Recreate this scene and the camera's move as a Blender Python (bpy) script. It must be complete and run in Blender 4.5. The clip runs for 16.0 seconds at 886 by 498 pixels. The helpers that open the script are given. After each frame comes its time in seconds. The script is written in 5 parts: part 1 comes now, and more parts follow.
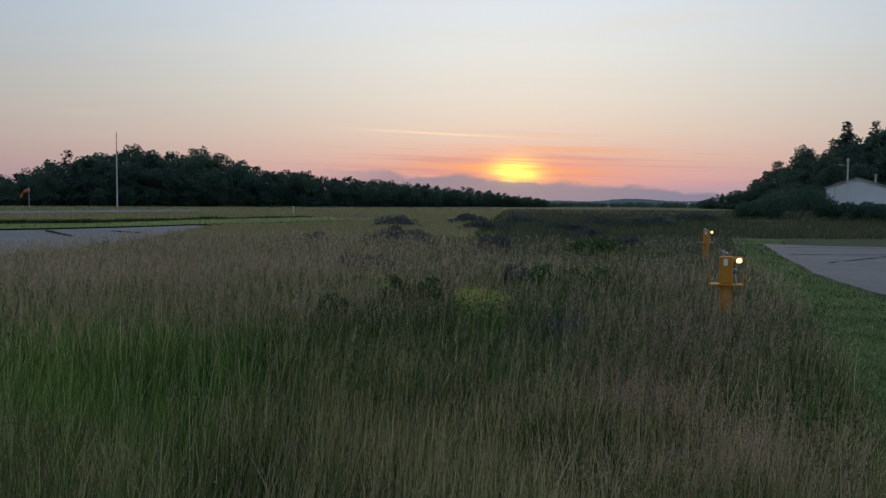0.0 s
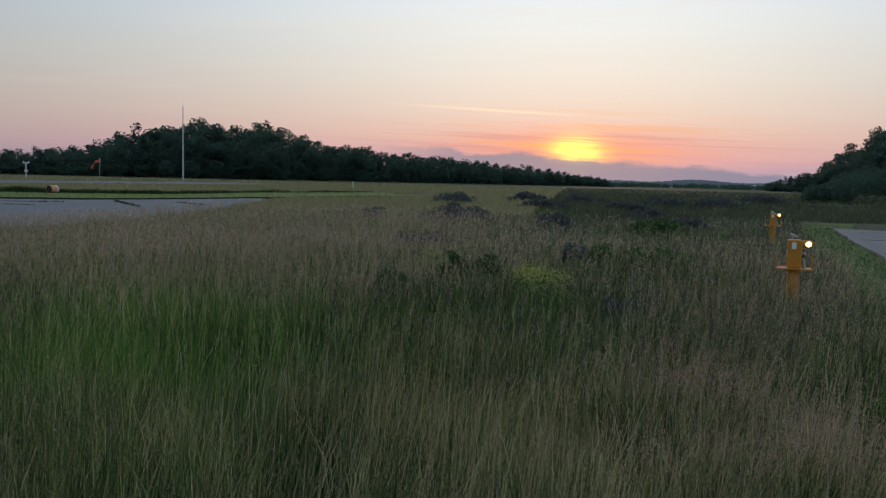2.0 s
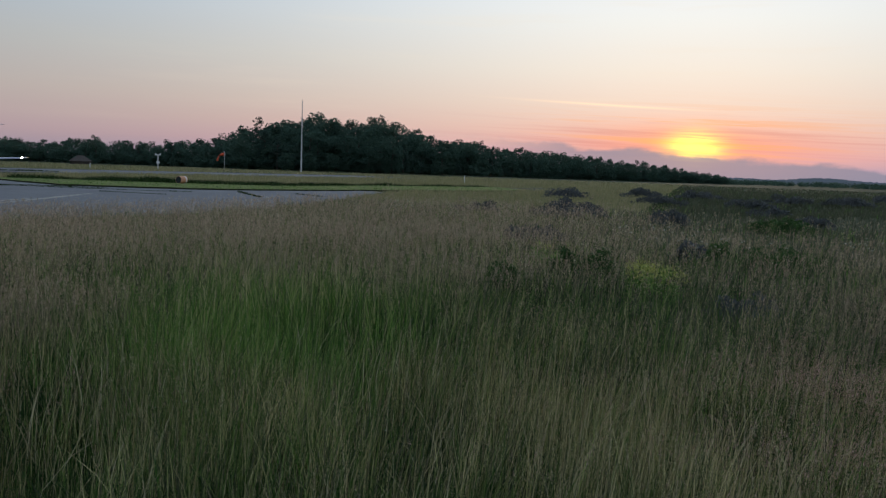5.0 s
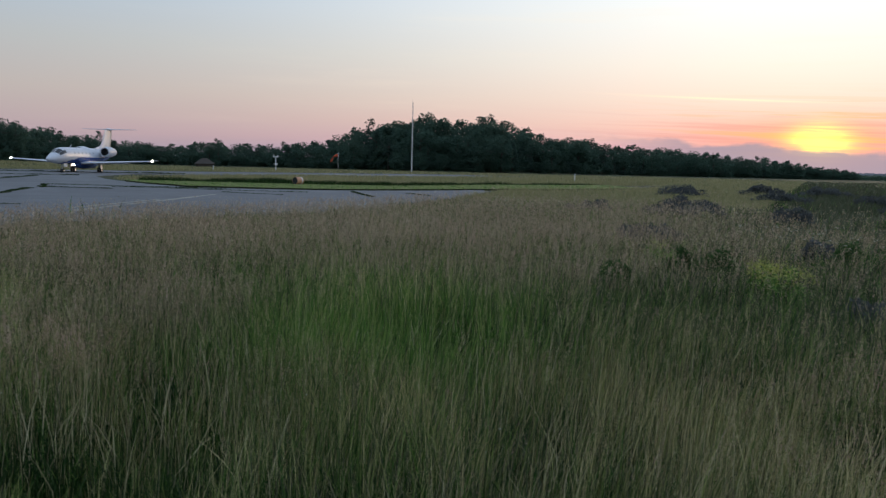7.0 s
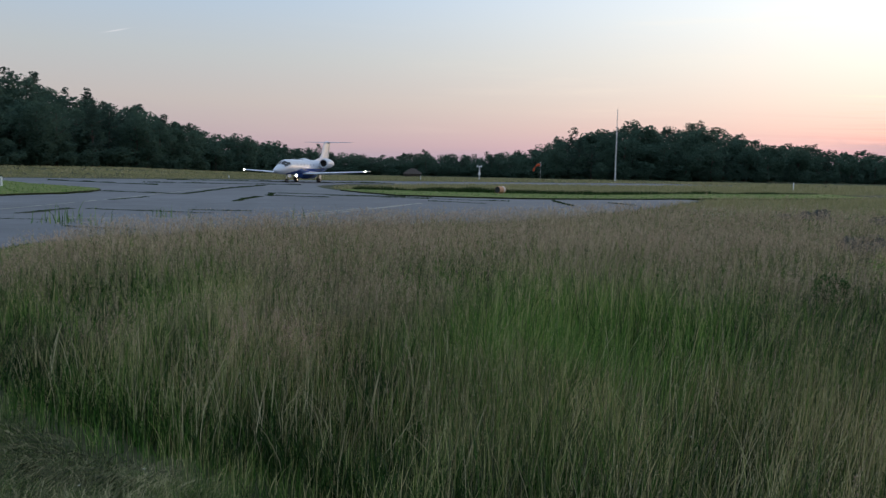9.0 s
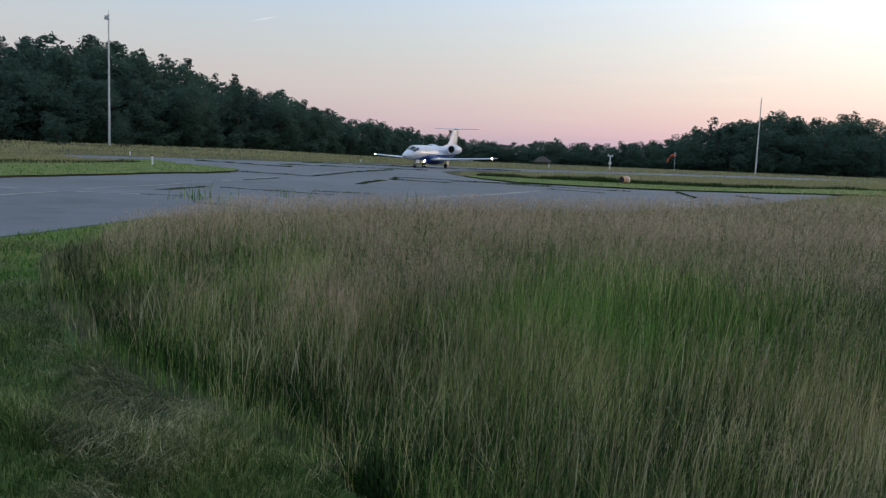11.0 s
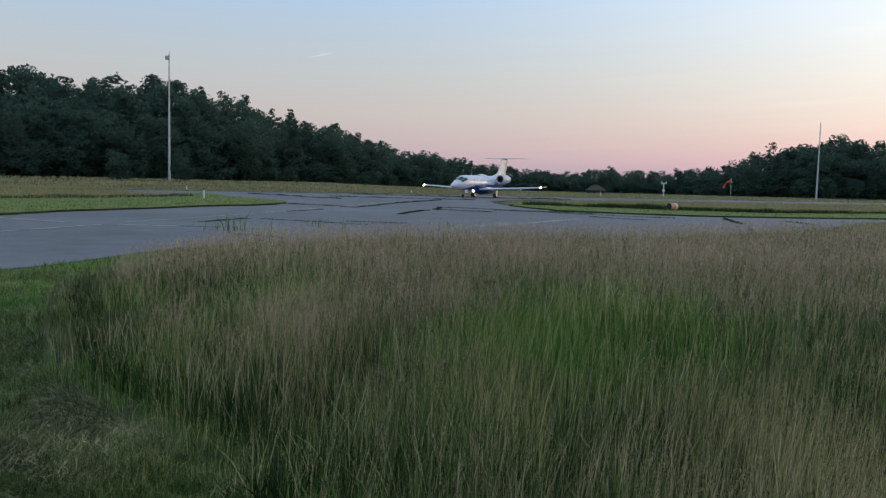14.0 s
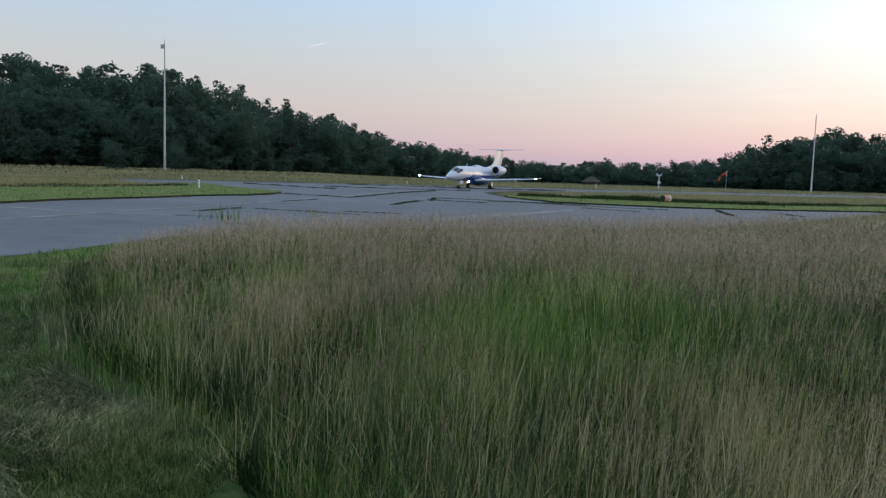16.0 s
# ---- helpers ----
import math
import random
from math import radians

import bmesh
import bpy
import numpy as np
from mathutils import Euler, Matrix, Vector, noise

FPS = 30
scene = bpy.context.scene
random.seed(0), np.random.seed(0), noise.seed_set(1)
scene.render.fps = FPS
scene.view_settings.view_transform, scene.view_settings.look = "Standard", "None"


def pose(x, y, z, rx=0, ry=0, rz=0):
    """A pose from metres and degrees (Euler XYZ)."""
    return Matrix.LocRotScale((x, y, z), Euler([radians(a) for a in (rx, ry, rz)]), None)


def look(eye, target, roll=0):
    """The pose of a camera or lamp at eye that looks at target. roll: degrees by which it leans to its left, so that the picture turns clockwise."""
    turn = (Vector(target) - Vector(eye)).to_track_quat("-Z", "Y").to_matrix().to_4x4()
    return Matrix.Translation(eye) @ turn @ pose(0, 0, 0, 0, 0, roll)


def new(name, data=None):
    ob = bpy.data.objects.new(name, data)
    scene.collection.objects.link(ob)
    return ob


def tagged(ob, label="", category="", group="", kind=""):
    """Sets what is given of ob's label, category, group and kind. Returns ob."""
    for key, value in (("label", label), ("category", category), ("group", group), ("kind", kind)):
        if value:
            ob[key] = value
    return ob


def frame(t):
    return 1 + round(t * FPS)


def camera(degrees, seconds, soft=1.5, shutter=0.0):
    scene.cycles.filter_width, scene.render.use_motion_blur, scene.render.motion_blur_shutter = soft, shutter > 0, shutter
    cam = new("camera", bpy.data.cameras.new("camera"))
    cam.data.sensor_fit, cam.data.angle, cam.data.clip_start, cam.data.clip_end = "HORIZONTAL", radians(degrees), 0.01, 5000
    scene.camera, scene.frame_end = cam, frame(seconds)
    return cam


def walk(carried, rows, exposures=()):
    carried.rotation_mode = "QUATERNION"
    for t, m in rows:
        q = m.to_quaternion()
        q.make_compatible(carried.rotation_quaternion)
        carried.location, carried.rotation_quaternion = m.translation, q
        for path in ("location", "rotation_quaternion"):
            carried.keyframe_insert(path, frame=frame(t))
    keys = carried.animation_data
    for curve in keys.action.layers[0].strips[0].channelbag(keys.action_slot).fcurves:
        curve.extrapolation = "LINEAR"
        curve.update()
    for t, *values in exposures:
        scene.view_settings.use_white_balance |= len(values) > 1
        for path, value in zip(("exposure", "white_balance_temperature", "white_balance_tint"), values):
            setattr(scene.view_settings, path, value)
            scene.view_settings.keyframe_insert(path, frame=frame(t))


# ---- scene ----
cam = camera(57.41, 16.0, soft=1.35, shutter=0.25)
PATH = [
    (0, (0.022, -0.011, 1.675), (0.051, 1.986, 1.563), 0.4),
    (0.5, (0.011, 0.014, 1.662), (-0.005, 2.01, 1.538), 0.5),
    (1, (0.013, 0.019, 1.664), (-0.048, 2.014, 1.528), 0.7),
    (1.5, (0.012, 0.03, 1.661), (-0.075, 2.022, 1.509), 1.1),
    (2, (0.007, 0.036, 1.656), (-0.105, 2.025, 1.486), 1.4),
    (2.5, (0.001, 0.025, 1.649), (-0.157, 2.01, 1.464), 1.4),
    (3, (0.002, 0.016, 1.652), (-0.201, 1.997, 1.461), 1.4),
    (3.5, (-0.001, -0.007, 1.659), (-0.257, 1.968, 1.475), 1.4),
    (4, (-0.002, -0.004, 1.65), (-0.304, 1.965, 1.469), 1.6),
    (6.5, (-0.023, -0.012, 1.629), (-0.567, 1.901, 1.419), 1.8),
    (7, (-0.037, -0.009, 1.629), (-0.676, 1.876, 1.428), 1.4),
    (7.5, (-0.066, -0.034, 1.629), (-0.828, 1.805, 1.437), 1.0),
    (8, (-0.065, -0.099, 1.632), (-0.915, 1.702, 1.443), 0.8),
    (8.5, (-0.032, -0.18, 1.628), (-0.98, 1.571, 1.434), 0.7),
    (9, (0.077, -0.18, 1.631), (-1.006, 1.491, 1.442), 1.1),
    (9.5, (0.263, -0.163, 1.637), (-0.899, 1.455, 1.458), 2.0),
    (10, (0.41, -0.219, 1.636), (-0.795, 1.366, 1.445), 2.0),
    (10.2, (0.501, -0.249, 1.638), (-0.728, 1.316, 1.434), 2.1),
    (12.3, (1.307, 0.158, 1.618), (-0.123, 1.542, 1.419), 2.4),
    (12.5, (1.333, 0.189, 1.622), (-0.09, 1.583, 1.442), 2.7),
    (13, (1.399, 0.28, 1.626), (-0.012, 1.69, 1.484), 2.4),
    (13.5, (1.428, 0.328, 1.611), (0.013, 1.735, 1.468), 1.8),
    (14, (1.455, 0.347, 1.605), (0.019, 1.73, 1.446), 1.4),
    (14.5, (1.482, 0.359, 1.599), (0.025, 1.719, 1.425), 1.4),
    (15, (1.528, 0.327, 1.598), (0.067, 1.682, 1.418), 1.3),
    (15.5, (1.604, 0.266, 1.602), (0.161, 1.64, 1.42), 1.5),
    (16, (1.687, 0.28, 1.604), (0.26, 1.669, 1.423), 1.7),
]
EXPOSURES = [(0, -0.40), (1.5, -0.34), (2.5, -0.17), (4, -0.32), (6.5, 0.04), (7.5, 0.0), (8.5, 0.05), (9.5, 0.27), (10, 0.26), (12.5, 0.58), (13, 0.32), (13.5, 0.24), (14.5, 0.36), (15.0, 0.48), (16, 0.42)]
walk(cam, [(t, look(eye, target, roll)) for t, eye, target, roll in PATH], EXPOSURES)

# ---- world, sun ----
def srgb(r, g, b):
    return tuple(((c / 255) / 12.92 if c < 10.3 else ((c / 255 + 0.055) / 1.055) ** 2.4) for c in (r, g, b))


SUN_AZ, SUN_EL = -5.9, 2.5   # degrees, azimuth counted to the left of straight ahead


class Graph:
    """Small wrapper to write node graphs briefly."""

    def __init__(self, tree):
        self.t = tree

    def node(self, kind, **props):
        n = self.t.nodes.new(kind)
        for k, v in props.items():
            setattr(n, k, v)
        return n

    def put(self, socket, v):
        if isinstance(v, bpy.types.NodeSocket):
            self.t.links.new(v, socket)
        elif v is not None:
            socket.default_value = v

    def m(self, op, a, b=None, c=None, clamp=False):
        n = self.node("ShaderNodeMath", operation=op, use_clamp=clamp)
        for i, v in enumerate((a, b, c)):
            self.put(n.inputs[i], v)
        return n.outputs[0]

    def ramp(self, fac, stops, mode="LINEAR"):
        n = self.node("ShaderNodeValToRGB")
        n.color_ramp.interpolation = mode
        e = n.color_ramp.elements
        while len(e) < len(stops):
            e.new(0.5)
        for el, (p, c) in zip(e, stops):
            el.position, el.color = p, (*c, 1)
        self.put(n.inputs[0], fac)
        return n.outputs[0]

    def mix(self, fac, a, b, mode="MIX"):
        n = self.node("ShaderNodeMix", data_type="RGBA", blend_type=mode, clamp_factor=True)
        self.put(n.inputs[0], fac)
        for s, v in ((6, a), (7, b)):
            self.put(n.inputs[s], (*v, 1) if isinstance(v, tuple) and len(v) == 3 else v)
        return n.outputs[2]

    def gauss(self, x, width):
        return self.m("EXPONENT", self.m("MULTIPLY", self.m("POWER", self.m("DIVIDE", x, width), 2.0), -1.0))

    def step(self, x, lo, hi):
        n = self.node("ShaderNodeMapRange", interpolation_type="SMOOTHSTEP")
        self.put(n.inputs[0], x)
        n.inputs[1].default_value, n.inputs[2].default_value = lo, hi
        return n.outputs[0]

    def noise(self, vec, scale, detail=4.0, rough=0.55, dims="3D"):
        n = self.node("ShaderNodeTexNoise", noise_dimensions=dims)
        self.put(n.inputs["Vector"], vec)
        n.inputs["Scale"].default_value, n.inputs["Detail"].default_value = scale, detail
        n.inputs["Roughness"].default_value = rough
        return n.outputs[0]

    def vec(self, x, y, z=0.0):
        n = self.node("ShaderNodeCombineXYZ")
        for i, v in enumerate((x, y, z)):
            self.put(n.inputs[i], v)
        return n.outputs[0]


def build_sky():
    w = bpy.data.worlds.new("evening_sky")
    w.use_nodes = True
    scene.world = w
    g = Graph(w.node_tree)
    bg = w.node_tree.nodes["Background"]
    tc = g.node("ShaderNodeTexCoord")
    sep = g.node("ShaderNodeSeparateXYZ")
    g.put(sep.inputs[0], tc.outputs["Generated"])
    x, y, z = sep.outputs
    el = g.m("DEGREES", g.m("ARCSINE", z))
    az = g.m("DEGREES", g.m("ARCTAN2", g.m("MULTIPLY", x, -1.0), y))
    daz = g.m("SUBTRACT", az, SUN_AZ)
    pos = g.m("DIVIDE", el, 90.0, clamp=True)
    away = g.ramp(pos, [(0.0, srgb(156, 142, 154)), (0.022, srgb(176, 158, 164)), (0.05, srgb(182, 173, 170)),
                        (0.085, srgb(176, 180, 182)), (0.14, srgb(160, 183, 206)), (0.3, srgb(172, 192, 214)), (1.0, srgb(170, 192, 222))])
    near = g.ramp(pos, [(0.0, srgb(146, 148, 176)), (0.009, srgb(172, 152, 174)), (0.019, srgb(218, 170, 170)), (0.034, srgb(233, 191, 174)),
                        (0.055, srgb(237, 211, 191)), (0.08, srgb(240, 226, 208)), (0.115, srgb(241, 237, 226)), (0.16, srgb(236, 239, 240)),
                        (0.35, srgb(190, 202, 218)), (1.0, srgb(170, 192, 222))])
    sky = g.mix(g.gauss(daz, 34.0), g.mix(1.0, away, (0.99, 1.01, 1.03), "MULTIPLY"), g.mix(1.0, near, (1.13, 1.19, 1.28), "MULTIPLY"))
    # thin veils of high cloud, catching the low light
    veil = g.noise(g.vec(g.m("MULTIPLY", daz, 0.045), g.m("MULTIPLY", el, 0.55)), 1.0, 5.0, 0.6)
    sky = g.mix(g.m("MULTIPLY", g.step(veil, 0.5, 0.75), g.m("MULTIPLY", g.gauss(daz, 30.0), 0.30)), sky, srgb(255, 238, 216))
    # red and gold streaks round the sun
    tilt = g.m("SUBTRACT", el, g.m("MULTIPLY", daz, 0.03))
    band = g.noise(g.vec(g.m("MULTIPLY", daz, 0.05), g.m("MULTIPLY", tilt, 2.6), 3.7), 1.0, 5.0, 0.62)
    red = g.m("MULTIPLY", g.gauss(g.m("SUBTRACT", el, 2.3), 1.25), g.gauss(daz, 9.0))
    sky = g.mix(g.m("MULTIPLY", red, 0.6), sky, srgb(250, 136, 122))
    sky = g.mix(g.m("MULTIPLY", g.step(band, 0.5, 0.58), g.m("MULTIPLY", g.gauss(g.m("SUBTRACT", el, 3.0), 1.5), g.m("MULTIPLY", g.gauss(daz, 9.0), 0.75))), sky, srgb(255, 176, 118))
    sky = g.mix(g.m("MULTIPLY", g.step(band, 0.5, 0.37), g.m("MULTIPLY", g.gauss(g.m("SUBTRACT", el, 2.6), 1.5), g.m("MULTIPLY", g.gauss(daz, 12.0), 0.5))), sky, srgb(206, 128, 132))
    line = g.gauss(g.m("SUBTRACT", el, g.m("ADD", 4.66, g.m("MULTIPLY", daz, 0.045))), 0.07)
    sky = g.mix(g.m("MULTIPLY", line, g.m("MULTIPLY", g.gauss(g.m("SUBTRACT", daz, 5.5), 5.0), 0.95)), sky, (1.25, 0.92, 0.66))
    trail = g.m("MULTIPLY", g.gauss(g.m("SUBTRACT", el, g.m("ADD", 8.63, g.m("MULTIPLY", g.m("SUBTRACT", az, 54.8), -0.25))), 0.035),
                g.gauss(g.m("SUBTRACT", az, 54.8), 0.6))
    sky = g.mix(g.m("MULTIPLY", trail, 0.45), sky, srgb(235, 230, 234))
    # the sun's own glow behind thin cloud
    glow = g.m("MULTIPLY", g.gauss(daz, 4.0), g.gauss(g.m("SUBTRACT", el, 2.6), 1.2))
    sky = g.mix(g.m("MULTIPLY", glow, g.m("ADD", 0.22, g.m("MULTIPLY", g.step(band, 0.42, 0.58), 0.6))), sky, (1.35, 0.50, 0.20))
    fine = g.noise(g.vec(g.m("MULTIPLY", daz, 0.16), g.m("MULTIPLY", tilt, 4.2), 8.3), 1.0, 3.0, 0.5)
    core = g.m("MULTIPLY", g.gauss(daz, 1.5), g.gauss(g.m("SUBTRACT", el, 2.15), 0.9))
    core = g.m("MULTIPLY", core, g.m("ADD", 0.5, g.m("MULTIPLY", g.step(fine, 0.38, 0.56), 0.9), clamp=True))
    sky = g.mix(core, sky, (2.6, 1.9, 0.32))
    # grey bank of low cloud under the sun
    edge = g.m("ADD", el, g.m("MULTIPLY", g.m("SUBTRACT", g.noise(g.vec(g.m("MULTIPLY", daz, 0.30), g.m("MULTIPLY", el, 0.8)), 1.0), 0.5), 1.5))
    top = g.m("ADD", 1.62, g.m("MULTIPLY", daz, 0.06))
    sides = g.m("MULTIPLY", g.step(daz, -26.0, -15.0), g.step(daz, 17.0, 5.0))
    bank = g.m("MULTIPLY", g.step(g.m("SUBTRACT", top, edge), -0.22, 0.22), g.m("MULTIPLY", sides, 0.9))
    sky = g.mix(bank, sky, srgb(120, 138, 168))
    nish = g.node("ShaderNodeTexSky", sky_type="NISHITA", sun_disc=False)
    nish.sun_elevation, nish.sun_rotation = radians(SUN_EL), radians(-SUN_AZ)
    total = g.mix(0.005, sky, nish.outputs[0], "ADD")
    g.put(bg.inputs[0], total)
    bg.inputs[1].default_value = 1.0


build_sky()
sun = new("sun", bpy.data.lights.new("sun", "SUN"))
sun.data.energy, sun.data.angle, sun.data.color = 0.8, radians(12), (1.0, 0.74, 0.50)
a, e = radians(SUN_AZ), radians(SUN_EL)
sun.matrix_world = look((0, 0, 30), (1000 * math.sin(a), -1000 * math.cos(a), 30 - 1000 * math.tan(e)))

# ---- materials ----
def material(name, build):
    m = bpy.data.materials.new(name)
    m.use_nodes = True
    g = Graph(m.node_tree)
    build(g, m.node_tree.nodes["Principled BSDF"])
    return m


def paint(name, col, rough=0.5, metal=0.0, spread=0.12, scale=6.0, bump=0.0, emit=0.0, emit_col=None):
    """Plain surface with two scales of wear in tone and gloss."""
    def build(g, b):
        co = g.node("ShaderNodeTexCoord").outputs["Object"]
        n = g.noise(co, scale, 6.0, 0.6)
        big = g.noise(co, scale * 0.17, 3.0)
        f = g.m("ADD", g.m("MULTIPLY", n, 0.6), g.m("MULTIPLY", big, 0.4))
        lo = tuple(c * (1 - spread) for c in col)
        hi = tuple(min(1, c * (1 + spread)) for c in col)
        g.put(b.inputs["Base Color"], g.ramp(f, [(0.3, lo), (0.7, hi)]))
        b.inputs["Metallic"].default_value = metal
        g.put(b.inputs["Roughness"], g.m("ADD", rough - 0.06, g.m("MULTIPLY", n, 0.12), clamp=True))
        if bump:
            bn = g.node("ShaderNodeBump")
            bn.inputs["Strength"].default_value, bn.inputs["Distance"].default_value = bump, 0.01
            g.put(bn.inputs["Height"], n)
            g.put(b.inputs["Normal"], bn.outputs[0])
        if emit:
            b.inputs["Emission Color"].default_value = (*(emit_col or col), 1)
            b.inputs["Emission Strength"].default_value = emit
    return material(name, build)


def foliage(name, cols, patch_scale=0.3, rough=0.65, glow=0.25):
    """Leaves and blades: a tone for each one, and broad patches; some light passes through."""
    def build(g, b):
        geo = g.node("ShaderNodeNewGeometry")
        rnd = geo.outputs["Random Per Island"]
        big = g.noise(geo.outputs["Position"], patch_scale, 4.0)
        clump = g.noise(geo.outputs["Position"], patch_scale * 7.0, 2.0)
        f = g.m("ADD", g.m("MULTIPLY", rnd, 0.9), g.m("ADD", g.m("MULTIPLY", g.step(big, 0.3, 0.7), 0.3), g.m("MULTIPLY", g.step(clump, 0.3, 0.7), 0.3)))
        f = g.m("SUBTRACT", f, 0.25, clamp=True)
        n = len(cols)
        col = g.ramp(f, [(i / max(1, n - 1), c) for i, c in enumerate(cols)])
        g.put(b.inputs["Base Color"], col)
        b.inputs["Roughness"].default_value = rough
        b.inputs["Specular IOR Level"].default_value = 0.10
        tr = g.node("ShaderNodeBsdfTranslucent")
        g.put(tr.inputs[0], col)
        mx = g.node("ShaderNodeMixShader")
        mx.inputs[0].default_value = glow
        g.put(mx.inputs[1], b.outputs[0])
        g.put(mx.inputs[2], tr.outputs[0])
        g.put(g.t.nodes["Material Output"].inputs[0], mx.outputs[0])
    return material(name, build)


def earth(name, cols, scales=(0.05, 0.6, 9.0), bump=0.6):
    def build(g, b):
        p = g.node("ShaderNodeNewGeometry").outputs["Position"]
        a, c, d = (g.noise(p, s, 5.0, 0.6) for s in scales)
        f = g.m("ADD", g.m("MULTIPLY", a, 0.4), g.m("ADD", g.m("MULTIPLY", c, 0.35), g.m("MULTIPLY", d, 0.25)))
        g.put(b.inputs["Base Color"], g.ramp(f, [(0.34 + 0.32 * i / (len(cols) - 1), k) for i, k in enumerate(cols)]))
        b.inputs["Roughness"].default_value = 0.9
        b.inputs["Specular IOR Level"].default_value = 0.15
        bn = g.node("ShaderNodeBump")
        bn.inputs["Strength"].default_value, bn.inputs["Distance"].default_value = bump, 0.05
        g.put(bn.inputs["Height"], d)
        g.put(b.inputs["Normal"], bn.outputs[0])
    return material(name, build)


def asphalt_mat(name, tone):
    def build(g, b):
        p = g.node("ShaderNodeNewGeometry").outputs["Position"]
        fine = g.noise(p, 60.0, 3.0, 0.7)
        mid = g.noise(p, 0.9, 5.0, 0.6)
        sep = g.node("ShaderNodeSeparateXYZ")
        g.put(sep.inputs[0], p)
        lane = g.noise(g.vec(g.m("MULTIPLY", sep.outputs[0], 0.12), g.m("MULTIPLY", sep.outputs[1], 0.12)), 1.0, 3.0)
        f = g.m("ADD", g.m("MULTIPLY", fine, 0.3), g.m("ADD", g.m("MULTIPLY", mid, 0.35), g.m("MULTIPLY", lane, 0.35)))
        g.put(b.inputs["Base Color"], g.ramp(f, [(0.34, tuple(c * 0.58 for c in tone)), (0.5, tone), (0.66, tuple(c * 1.4 for c in tone))]))
        g.put(b.inputs["Roughness"], g.m("ADD", 0.72, g.m("MULTIPLY", mid, 0.2)))
        b.inputs["Specular IOR Level"].default_value = 0.3
        bn = g.node("ShaderNodeBump")
        bn.inputs["Strength"].default_value, bn.inputs["Distance"].default_value = 0.5, 0.006
        g.put(bn.inputs["Height"], fine)
        g.put(b.inputs["Normal"], bn.outputs[0])
    return material(name, build)


M_GROUND = earth("meadow_soil", [(0.030, 0.036, 0.017), (0.055, 0.062, 0.028), (0.09, 0.085, 0.045)])
M_MOWN = earth("mown_turf", [(0.022, 0.042, 0.011), (0.060, 0.104, 0.026), (0.14, 0.155, 0.056)], (0.35, 1.8, 14.0))
M_FRESH = earth("fresh_mown_turf", [(0.045, 0.078, 0.018), (0.125, 0.165, 0.036), (0.27, 0.25, 0.10)], (0.9, 4.0, 16.0))
M_ASPHALT = asphalt_mat("worn_asphalt", (0.135, 0.139, 0.148))
M_ASPHALT_OLD = asphalt_mat("pale_asphalt", (0.15, 0.145, 0.145))
# moss in the cracks; on turf rims, soil with shade painted in
M_CRACK_RIM = earth("crack_moss_rim_shade", [(0.012, 0.014, 0.008), (0.03, 0.035, 0.015), (0.05, 0.05, 0.025)], (0.3, 2.0, 20.0))
M_LINE = paint("faded_line_paint", (0.29, 0.275, 0.23), 0.8, spread=0.3, scale=3.0)
M_BLADE = foliage("grass_blade", [(0.010, 0.032, 0.007), (0.030, 0.078, 0.017), (0.090, 0.170, 0.040), (0.26, 0.30, 0.095), (0.68, 0.58, 0.30)], 0.35, 0.5, 0.08)
M_LUSH = foliage("lush_grass", [(0.024, 0.072, 0.013), (0.072, 0.175, 0.030), (0.15, 0.275, 0.055), (0.33, 0.40, 0.12)], 0.5, 0.5, 0.08)
M_SEED = foliage("grass_seed_head", [(0.40, 0.277, 0.192), (0.48, 0.345, 0.240), (0.56, 0.410, 0.288), (0.63, 0.49, 0.35)], 0.18, 0.65, 0.1)
M_ROSY = foliage("rosy_bent_head", [(0.40, 0.235, 0.185), (0.50, 0.310, 0.245), (0.60, 0.390, 0.310), (0.70, 0.50, 0.40)], 0.5, 0.7, 0.1)
M_PALE = foliage("pale_fescue_head", [(0.20, 0.17, 0.095), (0.34, 0.29, 0.17), (0.52, 0.44, 0.27), (0.74, 0.65, 0.42)], 0.5, 0.7, 0.1)
M_MIDSTALK = foliage("weathered_stalk", [(0.20, 0.172, 0.105), (0.28, 0.235, 0.145), (0.40, 0.320, 0.205)], 0.3, 0.7, 0.08)
M_STRAW = foliage("straw", [(0.12, 0.108, 0.042), (0.34, 0.29, 0.128), (0.76, 0.63, 0.34)], 0.4, 0.55, 0.08)
M_FAR = foliage("far_dry_grass", [(0.27, 0.265, 0.120), (0.32, 0.300, 0.145), (0.38, 0.335, 0.170), (0.45, 0.380, 0.210)], 0.05, 0.7, 0.1)
# dark green of low growth, deep enough to stand for shade in the sward
M_UNDER = foliage("dark_growth_shade", [(0.010, 0.026, 0.006), (0.018, 0.042, 0.010), (0.030, 0.060, 0.016), (0.05, 0.085, 0.025)], 0.6, 0.6, 0.05)
M_HAY = foliage("cut_hay", [(0.016, 0.024, 0.010), (0.050, 0.060, 0.026), (0.12, 0.118, 0.055), (0.42, 0.37, 0.20)], 0.4, 0.7, 0.08)
M_LAWN = foliage("short_grass", [(0.012, 0.032, 0.007), (0.042, 0.096, 0.019), (0.14, 0.21, 0.052), (0.44, 0.41, 0.19)], 0.8, 0.6, 0.1)
# woodland greens, paler and bluer to put distance haze into their colour
M_LEAF = foliage("haze_tinted_leaf", [(0.054, 0.098, 0.074), (0.063, 0.110, 0.082), (0.074, 0.124, 0.090), (0.088, 0.142, 0.098)], 0.05, 0.85, 0.5)
M_PINE = foliage("haze_tinted_needle", [(0.044, 0.076, 0.062), (0.051, 0.086, 0.068), (0.060, 0.098, 0.075)], 0.05, 0.85, 0.5)
